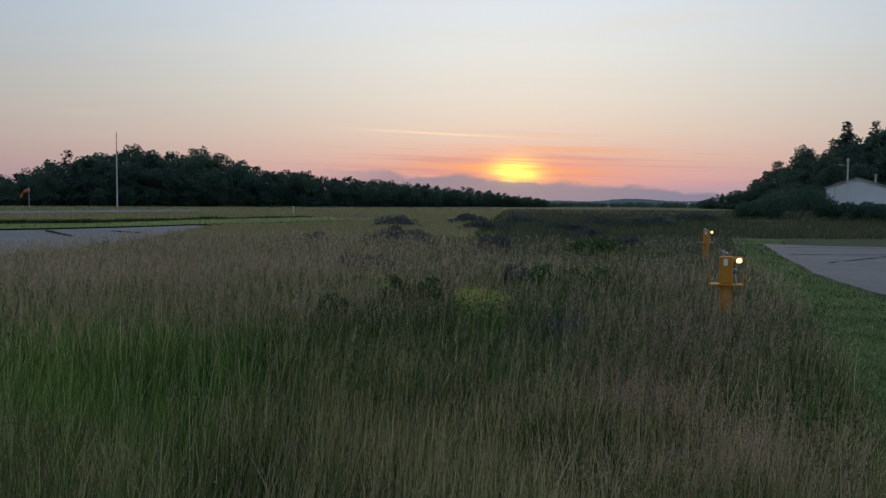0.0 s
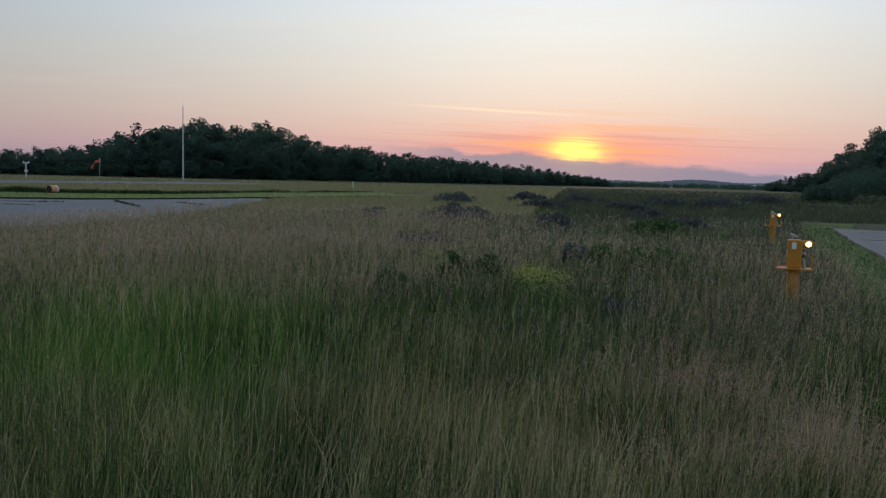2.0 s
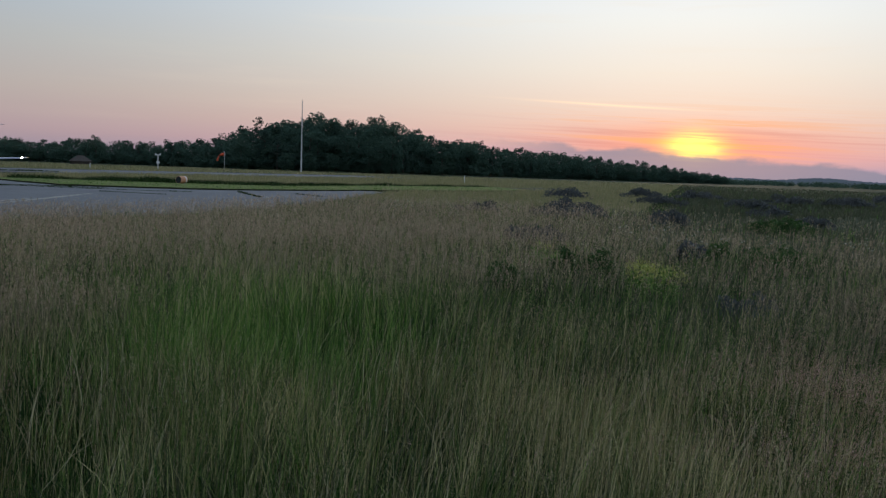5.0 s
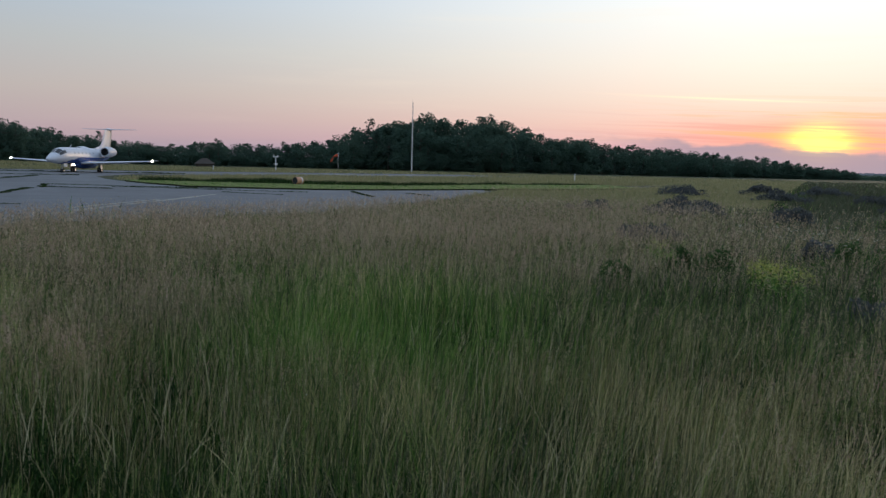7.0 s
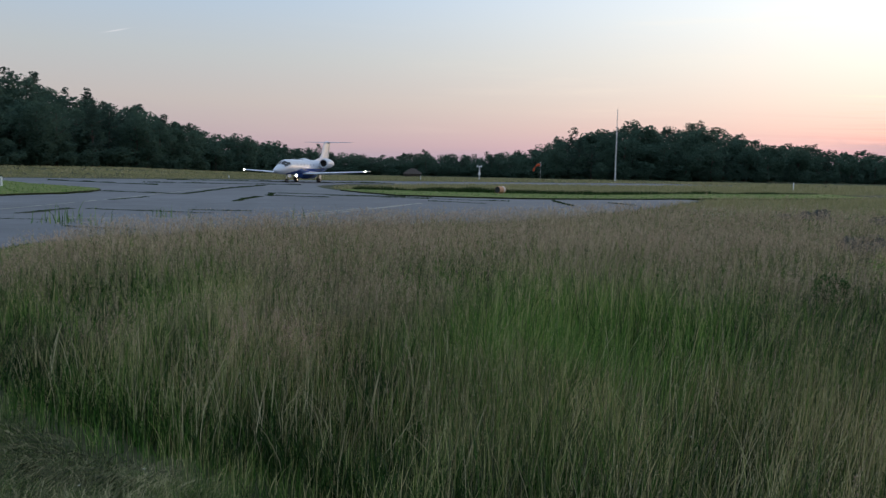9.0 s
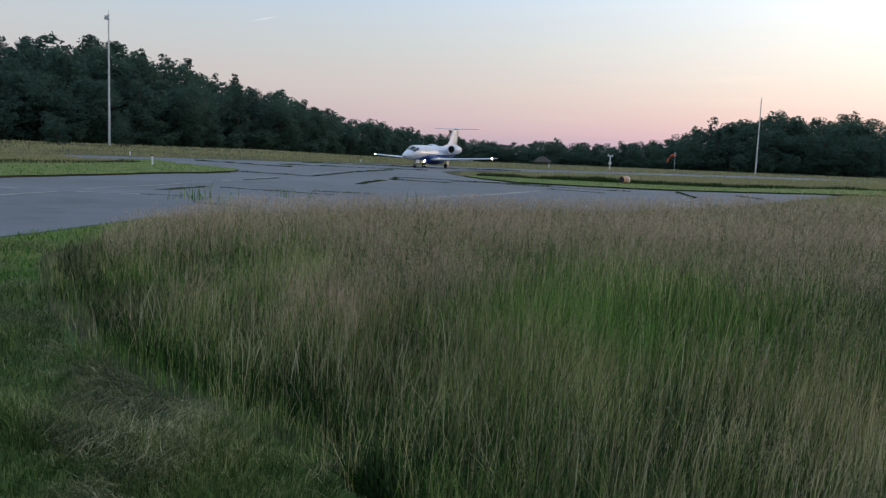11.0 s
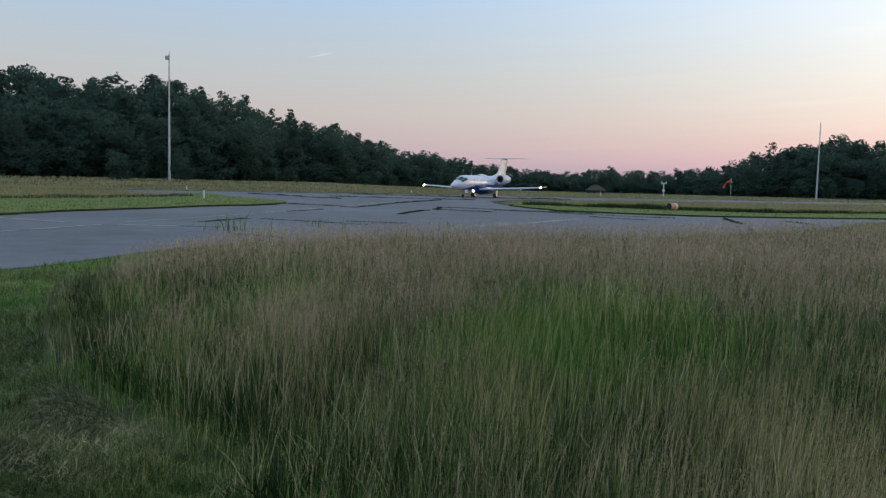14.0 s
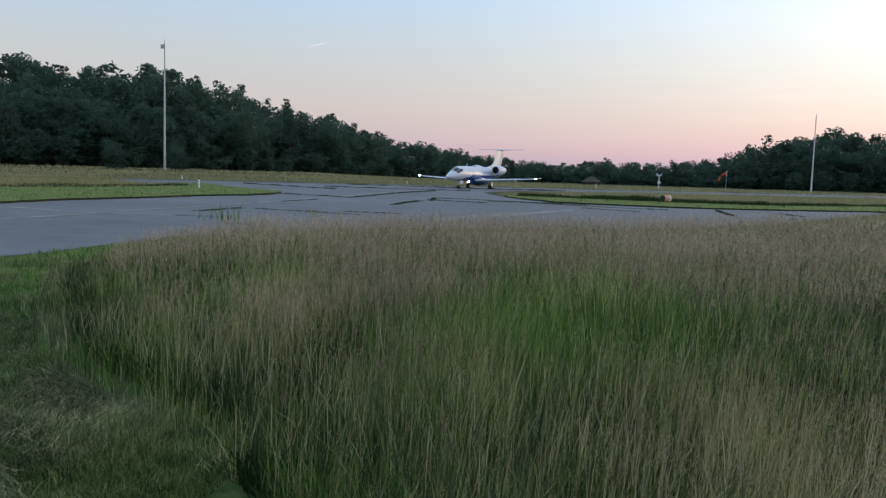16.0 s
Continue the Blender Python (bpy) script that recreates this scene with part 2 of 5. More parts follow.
M_SHRUB = foliage("shrub_leaf", [(0.030, 0.070, 0.020), (0.052, 0.112, 0.030), (0.095, 0.17, 0.046)], 0.6, 0.6, 0.15)
M_HEATH = foliage("heath_leaf", [(0.072, 0.083, 0.080), (0.098, 0.106, 0.106), (0.130, 0.134, 0.140)], 0.5)
M_ROUGH = foliage("rough_meadow", [(0.058, 0.076, 0.043), (0.080, 0.098, 0.055), (0.110, 0.120, 0.072), (0.15, 0.140, 0.095)], 0.25)
M_YELLOW = foliage("yellow_blossom", [(0.28, 0.30, 0.07), (0.42, 0.43, 0.12), (0.55, 0.53, 0.19)], 2.0)
M_PETAL = foliage("white_petal", [(0.42, 0.40, 0.32), (0.62, 0.60, 0.50)], 2.0)
M_BARK = paint("bark", (0.07, 0.055, 0.045), 0.9, spread=0.4, scale=3.0, bump=0.6)
M_STEM = paint("dark_stem", (0.05, 0.035, 0.025), 0.85, spread=0.3)
M_POSTYEL = paint("orange_yellow_enamel", (0.50, 0.205, 0.015), 0.5, spread=0.16, scale=9.0)
M_STEEL = paint("galvanised_steel", (0.42, 0.42, 0.42), 0.45, 0.7, scale=12.0)
M_DARK = paint("black_rubber", (0.02, 0.02, 0.022), 0.75, spread=0.3)
M_WHITE = paint("white_paint", (0.74, 0.74, 0.74), 0.4, spread=0.06)
M_JETWHITE = paint("aircraft_white", (0.60, 0.62, 0.68), 0.38, spread=0.03, scale=1.5)
M_JETBLUE = paint("aircraft_blue", (0.02, 0.06, 0.24), 0.2, spread=0.1, scale=1.5)
M_JETGREY = paint("aircraft_grey_metal", (0.45, 0.46, 0.48), 0.3, 0.8, spread=0.06)
M_JETGLASS = paint("cockpit_glass", (0.015, 0.018, 0.022), 0.06, spread=0.1)
M_PANE = paint("shaded_cabin_pane", (0.52, 0.54, 0.60), 0.2, spread=0.05)
M_ORANGE = paint("faded_orange_cloth", (0.62, 0.10, 0.035), 0.8, spread=0.18, scale=5.0)
M_BARREL = paint("weathered_orange_drum", (0.62, 0.30, 0.17), 0.6, spread=0.2, scale=7.0)
M_SIDING = paint("white_metal_siding", (0.66, 0.68, 0.72), 0.5, spread=0.08, scale=0.6)
M_ROOF = paint("grey_metal_roof", (0.34, 0.34, 0.36), 0.45, 0.3, scale=0.5)
M_POLE = paint("weathered_pole", (0.58, 0.57, 0.55), 0.7, spread=0.2, scale=1.5)
M_LAMPLIT = paint("lit_lens", (1.0, 0.8, 0.5), 0.2, emit=4.5, emit_col=(1.0, 0.62, 0.24))
M_JETLIT = paint("landing_light", (1.0, 0.97, 0.9), 0.2, emit=16.0, emit_col=(1.0, 0.93, 0.80))
# blue tint and weak emission put distance haze into the ridge
M_RIDGE = paint("ridge_with_haze_glow", (0.04, 0.055, 0.065), 0.95, spread=0.25, scale=0.01, emit=0.07, emit_col=(0.34, 0.42, 0.58))


# ---- mesh helpers ----
def link(name, me, mat, parent=None, label=""):
    if mat is not None and not me.materials:
        me.materials.append(mat)
    ob = new(name, me)
    if parent is not None:
        ob.parent = parent
    if label:
        ob["label"] = label
    return ob


def part(name, bm, mat, parent=None, label="", smooth=False):
    me = bpy.data.meshes.new(name)
    bm.normal_update()
    bm.to_mesh(me)
    bm.free()
    if smooth:
        me.polygons.foreach_set("use_smooth", [True] * len(me.polygons))
    return link(name, me, mat, parent, label)


def tri_mesh(name, verts, tris):
    """A mesh from arrays made by rule."""
    verts, tris = np.ascontiguousarray(verts, np.float32), np.ascontiguousarray(tris, np.int32)
    me = bpy.data.meshes.new(name)
    me.vertices.add(len(verts))
    me.vertices.foreach_set("co", verts.ravel())
    me.loops.add(tris.size)
    me.loops.foreach_set("vertex_index", tris.ravel())
    me.polygons.add(len(tris))
    me.polygons.foreach_set("loop_start", np.arange(0, tris.size, 3, dtype=np.int32))
    me.update(calc_edges=True)
    return me


def thing(name, at, rz=0.0, label="", category="", group="", kind=""):
    ob = new(name)
    ob.matrix_world = pose(*at, 0, 0, rz)
    return tagged(ob, label, category, group, kind)


def add_box(bm, lo, hi, bevel=0.0):
    r = bmesh.ops.create_cube(bm, size=1)
    for v in r["verts"]:
        v.co = Vector([lo[i] + (v.co[i] + 0.5) * (hi[i] - lo[i]) for i in range(3)])
    if bevel:
        ed = list({e for v in r["verts"] for e in v.link_edges})
        bmesh.ops.bevel(bm, geom=ed, offset=bevel, segments=2, affect="EDGES", profile=0.5)
    return bm


def add_tube(bm, p0, p1, r0, r1=None, n=12, caps=True):
    p0, p1 = Vector(p0), Vector(p1)
    r1 = r0 if r1 is None else r1
    q = (p1 - p0).to_track_quat("Z", "Y")
    rings = []
    for p, r in ((p0, r0), (p1, r1)):
        rings.append([bm.verts.new(p + q @ Vector((r * math.cos(2 * math.pi * i / n), r * math.sin(2 * math.pi * i / n), 0))) for i in range(n)])
    for i in range(n):
        bm.faces.new((rings[0][i], rings[0][(i + 1) % n], rings[1][(i + 1) % n], rings[1][i]))
    if caps:
        bm.faces.new(rings[0][::-1])
        bm.faces.new(rings[1])
    return bm


def box(name, lo, hi, mat, parent=None, label="", bevel=0.0):
    return part(name, add_box(bmesh.new(), lo, hi, bevel), mat, parent, label)


def tube(name, p0, p1, r0, mat, parent=None, label="", r1=None, n=12):
    return part(name, add_tube(bmesh.new(), p0, p1, r0, r1, n), mat, parent, label)


def polar(az, r):
    a = radians(az)
    return -r * math.sin(a), r * math.cos(a)


def inside(x, y, poly):
    """Which of the points lie in the polygon."""
    x, y = np.asarray(x), np.asarray(y)
    hit = np.zeros(x.shape, bool)
    for (x0, y0), (x1, y1) in zip(poly, poly[1:] + poly[:1]):
        if y0 != y1:
            hit ^= ((y0 > y) != (y1 > y)) & (x < (x1 - x0) * (y - y0) / (y1 - y0) + x0)
    return hit


rng = np.random.default_rng(7)

# ---- ground, pavements ----
# wooded skyline: azimuth, elevation of the tree tops, distance of the wood's edge
SKYLINE = [(95, 5.8, 170), (78, 5.9, 180), (75.5, 5.95, 183), (72.8, 6.45, 185), (70.8, 6.1, 187), (67, 6.2, 190), (65.4, 6.6, 191), (63.4, 6.3, 195),
           (62, 5.75, 199), (59.7, 5.5, 206), (58.2, 4.85, 210), (56.3, 4.7, 216), (54.3, 4.0, 225), (52, 3.35, 237), (50.4, 2.95, 247), (48.8, 2.6, 258),
           (46.5, 2.15, 276), (44.1, 1.8, 296), (41.5, 1.4, 318), (38.5, 1.17, 325), (34.3, 1.4, 330), (31, 1.27, 326), (27.8, 1.57, 316)]
SKYLINE += [(26.2, 2.1, 310), (24, 2.75, 303), (22.5, 3.1, 300), (19.9, 3.6, 300), (17.8, 3.25, 305), (16.2, 3.5, 310), (14.7, 3.36, 316), (12.3, 2.6, 330),
            (8.4, 2.15, 357), (4.5, 1.75, 380), (0.2, 1.3, 405), (-3.4, 1.08, 430), (-5, 0.8, 450), (-7.9, 0.4, 480)]
SKYLINE_R = [(-18.5, 0.4, 420), (-19.2, 0.7, 410), (-20.2, 1.0, 390), (-21.3, 1.2, 370), (-22, 1.85, 355), (-22.9, 2.5, 340), (-23.6, 2.85, 330), (-24.6, 3.7, 310),
             (-25.6, 3.65, 300), (-26.6, 4.3, 285), (-27.2, 4.75, 281), (-28, 4.55, 277), (-28.8, 4.95, 273), (-30, 4.95, 270), (-45, 5.2, 260)]


def skyline(az):
    """Height angle and edge distance of the wood at these azimuths; 0 where there is none."""
    a = np.asarray(az, float)
    left = np.array(SKYLINE[::-1])
    right = np.array(SKYLINE_R[::-1])
    e = np.where(a >= -7.9, np.interp(a, left[:, 0], left[:, 1]), np.interp(a, right[:, 0], right[:, 1]))
    r = np.where(a >= -7.9, np.interp(a, left[:, 0], left[:, 2]), np.interp(a, right[:, 0], right[:, 2]))
    gap = (a < -7.9) & (a > -18.5)
    return np.where(gap, 0.0, e), np.where(gap, 450.0, r)


TREE_H = 13.0


def ground_z(x, y):
    """Flat field, slight hummocks in the rough meadow, and the hills under the woods."""
    x, y = np.asarray(x, float), np.asarray(y, float)
    r, az = np.hypot(x, y), np.degrees(np.arctan2(-x, y))
    e, r0 = skyline(az)
    top = np.maximum(0, 1.65 + (r0 + 45) * np.tan(np.radians(e)) - TREE_H)
    s = np.clip((r - r0) / 55, 0, 1)
    z = top * s * s * (3 - 2 * s)
    z = np.maximum(z, 1.15 * np.clip((r - 118) / 60, 0, 1) * np.clip((az - 43) / 12, 0, 1))
    rough = np.clip((x - (-6 + 0.25 * y)) / 6, 0, 1) * np.clip((y - 14) / 14, 0, 1) * np.clip((140 - r) / 40, 0, 1) * np.clip((12.5 + (y - 33) * 0.6 - x) / 5, 0, 1)
    z = z + rough * 0.14 * (np.sin(x * 0.55 + 1.3 * np.sin(y * 0.21)) + np.sin(y * 0.37 + 0.8 * np.sin(x * 0.33)) - 0.3)
    return z


def build_ground():
    rings = np.concatenate([[0.0], np.geomspace(1.0, 4500, 130)])
    n = 240
    th = np.linspace(0, 2 * np.pi, n, endpoint=False)
    R, T = np.meshgrid(rings[1:], th, indexing="ij")
    x, y = (-R * np.sin(T)).ravel(), (R * np.cos(T)).ravel()
    v = np.concatenate([[[0, 0, 0]], np.stack([x, y, ground_z(x, y)], 1)])
    i, j = np.meshgrid(np.arange(len(rings) - 2), np.arange(n), indexing="ij")
    a, b = (1 + i * n + j).ravel(), (1 + i * n + (j + 1) % n).ravel()
    c, d = a + n, b + n
    fan = np.stack([np.zeros(n, int), 1 + np.arange(n), 1 + (np.arange(n) + 1) % n], 1)
    tris = np.concatenate([fan, np.stack([a, c, d], 1), np.stack([a, d, b], 1)])
    me = tri_mesh("ground", v, tris)
    me.polygons.foreach_set("use_smooth", [True] * len(me.polygons))
    tagged(link("ground", me, M_GROUND), "dark grassy airfield ground rising into wooded hills", "ground", kind="structure")


build_ground()

TAXIWAY = [(-11, -40), (-12.2, -2), (-12.9, 3.9), (-13.6, 5.5), (-14.5, 6.9), (-15.7, 8.7), (-16.2, 11), (-15.8, 15), (-14.5, 18.5), (-12.9, 22.5),
           (-12.5, 28), (-12.7, 34.5), (-13.4, 41), (-14.2, 48), (-15.2, 55), (-16.6, 57), (-18.5, 52), (-21, 47.6), (-23.4, 44.8), (-27, 43.3), (-31, 42.3),
           (-36, 45), (-40.8, 48.3), (-48, 54.2), (-55, 61), (-62, 75), (-66, 100), (-84, 92), (-90, 60), (-88, 42.5), (-75, 40.5), (-63, 36.2), (-55, 34.5),
           (-49, 33), (-45.5, 30.4), (-42.1, 26.3), (-41.0, 22.9), (-37.6, 17.8), (-34.9, 12.8), (-32.6, 10.1), (-31.7, 8.7), (-28, -2), (-24, -40)]
APRON = [(14.3, 34.6), (11.9, 27.4), (9.2, 18.9), (8.4, 14.6), (7.0, 8), (5.5, -12), (60, -12), (60, 31), (30, 31.8), (18.5, 32.6), (16, 33.3)]


def ragged(poly, step, amp, seed):
    """The outline in short steps, frayed a little."""
    rnd = random.Random(seed)
    out = []
    for (x0, y0), (x1, y1) in zip(poly, poly[1:] + poly[:1]):
        k = max(1, int(math.hypot(x1 - x0, y1 - y0) / step))
        for i in range(k):
            f = i / k
            out.append((x0 + (x1 - x0) * f + rnd.uniform(-amp, amp), y0 + (y1 - y0) * f + rnd.uniform(-amp, amp)))
    return out


def slab(name, poly, z, mat, label, category, kind="structure", parent=None, thick=0.12, rim=None):
    bm = bmesh.new()
    top = [bm.verts.new((x, y, z)) for x, y in poly]
    f = bm.faces.new(top)
    f.normal_update()
    if f.normal.z < 0:
        f.normal_flip()
    low = [bm.verts.new((x, y, z - thick)) for x, y in poly]
    n = len(poly)
    for i in range(n):
        bm.faces.new((top[i], top[(i + 1) % n], low[(i + 1) % n], low[i])).material_index = 1 if rim else 0
    bmesh.ops.triangulate(bm, faces=[f], ngon_method="EAR_CLIP")
    bmesh.ops.recalc_face_normals(bm, faces=bm.faces)
    ob = part(name, bm, mat, parent)
    if rim:
        ob.data.materials.append(rim)
    return tagged(ob, label, category, kind=kind)


RUN_A, RUN_B, RUN_W = Vector((-85.5, 36)), Vector((-44.2, 169.6)), 12.0
run_dir = (RUN_B - RUN_A).normalized()
run_n = Vector((-run_dir.y, run_dir.x))
RUNWAY = [tuple(RUN_A + run_n * RUN_W), tuple(RUN_A - run_n * RUN_W), tuple(RUN_B - run_n * RUN_W), tuple(RUN_B + run_n * RUN_W)]
taxiway = slab("taxiway", ragged(TAXIWAY, 0.7, 0.10, 1), 0.04, M_ASPHALT, "worn grey asphalt taxiway with weedy cracks", "taxiway")
slab("runway", RUNWAY, 0.03, M_ASPHALT, "grey asphalt runway end in the field", "runway")
apron = slab("apron", ragged(APRON, 0.7, 0.08, 2), 0.04, M_ASPHALT_OLD, "pale weathered asphalt apron beside mown grass", "apron")

# mown turf along the pavements and where the camera stands
MOWN = {
    "verge": [(-3.4, -12), (-11.6, -12), (-12.2, -2), (-12.9, 3.9), (-13.6, 5.5), (-14.5, 6.9), (-15.7, 8.7), (-16.2, 11), (-15.4, 10.2), (-14.0, 8.0), (-12.1, 5.8), (-11.3, 4.7),
              (-9.5, 3.8), (-7, 3.0), (-5.4, 2.5), (-3.9, 2.4), (-2.6, 2.45), (-1.7, 2.3), (0, 1.9), (2.2, 3.2), (3.1, 5.6), (4.0, 7.8), (5.8, 12.8), (8.5, 21.3),
              (15, 40.5), (17.5, 40), (15.2, 34.6), (14.2, 34.6), (11.8, 27.4), (9.1, 18.9), (8.3, 14.6), (6.9, 8), (5.4, -12)],
    "verge_taxi": [(-12.2, -2), (-12.9, 3.9), (-13.6, 5.5), (-14.5, 6.9), (-15.7, 8.7), (-16.2, 11), (-15.4, 10.2), (-14.0, 8.0), (-12.1, 5.8), (-11.3, 4.7), (-9.5, 3.8), (-9.0, 2.4), (-8.8, -6), (-11.9, -6)],
    "verge_island": [(-31.7, 8.7), (-32.6, 10.1), (-34.9, 12.8), (-37.6, 17.8), (-41.0, 22.9), (-42.1, 26.3), (-45.5, 30.4), (-49, 33), (-55, 34.5), (-63, 36.2), (-75, 40.5), (-75, 38), (-66, 34),
                     (-62, 32), (-56, 24), (-52.5, 17), (-52, 13.5), (-49, -30), (-24, -30)],
    "verge_far": [(-42.5, 50.2), (-40.8, 48.3), (-36, 45), (-31, 42.3), (-27, 43.3), (-23.4, 44.8), (-21, 47.6), (-18.5, 52), (-16.4, 57), (-12.2, 64), (-6.6, 77), (-12, 90), (-21, 73), (-22.5, 65),
                  (-24.7, 57.8), (-28, 55.5), (-32.5, 55.2), (-37.2, 52.6)],
}
# turf slabs; the dark rim colour stands for soil and the edge's shade
for key, verge in MOWN.items():
    slab("lawn", ragged(verge, 0.6, 0.12, 5), {"verge": 0.02, "verge_taxi": 0.025}.get(key, 0.13), M_MOWN if key == "verge" else M_FRESH, "short mown green grass beside the asphalt", "lawn", thick=0.16, rim=M_CRACK_RIM)


def strip(bm, p0, p1, w, z, wobble, seed, bits=1.0):
    """A thin uneven band laid on the asphalt; gaps where it fades."""
    rnd = random.Random(seed)
    p0, p1 = Vector(p0), Vector(p1)
    d = (p1 - p0)
    k = max(3, int(d.length / 0.45))
    nrm = Vector((-d.y, d.x)).normalized()
    off, prev = 0.0, None
    for i in range(k + 1):
        off = off * 0.85 + rnd.uniform(-wobble, wobble)
        c = p0 + d * (i / k) + nrm * off
        ww = w * rnd.uniform(0.45, 1.3)
        row = (bm.verts.new((*(c - nrm * ww / 2), z)), bm.verts.new((*(c + nrm * ww / 2), z)))
        if prev and rnd.random() < bits:
            bm.faces.new((prev[0], row[0], row[1], prev[1]))
        prev = row


CRACKS = [((-47.6, 30.5), (-42.0, 31.6)), ((-42.0, 31.6), (-39.0, 31.6)), ((-39.0, 31.6), (-48.0, 42.9)), ((-48.0, 42.9), (-57.1, 56.3)), ((-27.2, 17.7), (-22.2, 19.3)),
          ((-24.5, 20.1), (-22.5, 21.4)), ((-19.8, 12.1), (-17.4, 12.6)), ((-23.5, 12.5), (-22.5, 13.3)), ((-25.9, 14.4), (-27.8, 17.4)), ((-36.2, 27.1), (-33.8, 23.2)),
          ((-31.8, 29.6), (-34.3, 33.4)), ((-34.5, 34.4), (-38.6, 38.5)), ((-38.6, 38.7), (-29.4, 41.4)), ((-35.6, 35.0), (-31.2, 35.8)), ((-29.7, 27.1), (-34.1, 33.0)), ((-24.9, 36.8), (-21.1, 36.4)),
          ((-20.9, 44.3), (-16.7, 37.8)), ((-17.5, 44.6), (-14.9, 41.8)), ((-41.5, 24.6), (-39.7, 20.4)), ((-44, 29), (-41.3, 25.2)), ((-84, 66), (-62, 84)), ((-30, 39), (-22, 40.6)), ((-33.4, 38.3), (-27.8, 41.5)),
          ((-70, 52), (-58, 62)), ((-80, 48), (-60, 46))]
for i, (p, q) in enumerate(CRACKS):
    bm = bmesh.new()
    strip(bm, p, q, 0.18 + 0.10 * (i % 3), 0.046, 0.10, i, 0.92)
    part("crack", bm, M_CRACK_RIM, taxiway)
for i, (p, q) in enumerate([((12, 27), (40, 28.5)), ((14, 31.5), (60, 31.8)), ((11.5, 23), (22, 33))]):
    bm = bmesh.new()
    strip(bm, p, q, 0.22, 0.046, 0.06, 60 + i, 0.9)
    part("crack", bm, M_CRACK_RIM, apron)
LINES = [((-20.8, -3), (-22.2, 6.3), 0.16), ((-22.2, 6.3), (-25.1, 10.5), 0.16), ((-26.3, 11.8), (-28.8, 15.8), 0.14), ((-28.8, 15.8), (-34.5, 23.8), 0.16),
         ((-31.5, 8.6), (-26.8, 10.0), 0.22), ((-25.4, 10.7), (-23.5, 12.4), 0.25), ((-22.6, 14.0), (-19.4, 18.2), 0.25), ((-18.6, 19.6), (-23.2, 33.6), 0.28), ((-19.6, 20.4), (-21.6, 27.4), 0.2), ((-34.5, 23.8), (-55, 50), 0.16)]
for i, (p, q, w) in enumerate(LINES):
    bm = bmesh.new()
    strip(bm, p, q, w * 1.15, 0.050, 0.01, 90 + i, 0.9)
    part("painted_line", bm, M_LINE, taxiway)


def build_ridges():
    """Wooded ridges at the end of the view, blue haze painted in by glow."""
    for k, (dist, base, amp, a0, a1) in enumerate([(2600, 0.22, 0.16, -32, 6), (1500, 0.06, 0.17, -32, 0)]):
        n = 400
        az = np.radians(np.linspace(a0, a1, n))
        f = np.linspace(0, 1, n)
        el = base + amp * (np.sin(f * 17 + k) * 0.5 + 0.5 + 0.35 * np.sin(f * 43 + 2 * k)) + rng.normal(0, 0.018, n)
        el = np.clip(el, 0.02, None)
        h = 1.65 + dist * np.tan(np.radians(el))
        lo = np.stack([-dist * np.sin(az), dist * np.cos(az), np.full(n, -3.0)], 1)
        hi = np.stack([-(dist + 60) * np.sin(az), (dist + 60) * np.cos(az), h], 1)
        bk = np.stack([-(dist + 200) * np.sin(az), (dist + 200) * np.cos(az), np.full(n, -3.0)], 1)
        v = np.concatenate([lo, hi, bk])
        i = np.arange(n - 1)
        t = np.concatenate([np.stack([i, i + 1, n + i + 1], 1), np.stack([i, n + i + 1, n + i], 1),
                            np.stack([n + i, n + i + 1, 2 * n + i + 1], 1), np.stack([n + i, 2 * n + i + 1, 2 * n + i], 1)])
        tagged(link("backdrop", tri_mesh("backdrop", v, t), M_RIDGE), "wooded ridge on the horizon, blue haze in its glow", "hills", kind="structure")


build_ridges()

# ---- woods ----
def leaf_cloud(r, centres, radii, count, size, flat=1.0):
    """Small leaf sprays strewn over and in a set of lobes."""
    k = r.choice(len(centres), count, p=radii ** 2 / (radii ** 2).sum())
    d = r.normal(size=(count, 3))
    d /= np.linalg.norm(d, axis=1)[:, None]
    d *= (r.uniform(0.35, 1.0, count) ** 0.4)[:, None]
    c = centres[k] + d * radii[k][:, None] * np.array([1, 1, flat])
    u = r.normal(size=(count, 3))
    u /= np.linalg.norm(u, axis=1)[:, None]
    w = np.cross(u, r.normal(size=(count, 3)))
    w /= np.linalg.norm(w, axis=1)[:, None]
    s = (size * r.uniform(0.6, 1.3, count))[:, None]
    v = np.stack([c - u * s, c + u * s * 0.8 + w * s * 0.35, c + w * s * 0.95], 1).reshape(-1, 3)
    return v, np.arange(count * 3).reshape(-1, 3)


def broadleaf(seed, height, count, size):
    r = np.random.default_rng(seed)
    n = 34
    t = r.uniform(0.08, 0.95, n)
    wide = height * 0.34 * np.sqrt(np.clip(np.sin(np.pi * np.clip(t, 0.1, 0.98) ** 0.8), 0.05, 1))
    a = r.uniform(0, 2 * np.pi, n)
    q = r.uniform(0.25, 0.85, n)
    c = np.stack([wide * q * np.cos(a), wide * q * np.sin(a), t * height], 1)
    rad = height * r.uniform(0.085, 0.145, n) * np.where(t > 0.8, 0.78, 1.0)
    c[0], rad[0] = (0, 0, height * 0.92), height * 0.09
    return leaf_cloud(r, c, rad, count, size, 0.85)


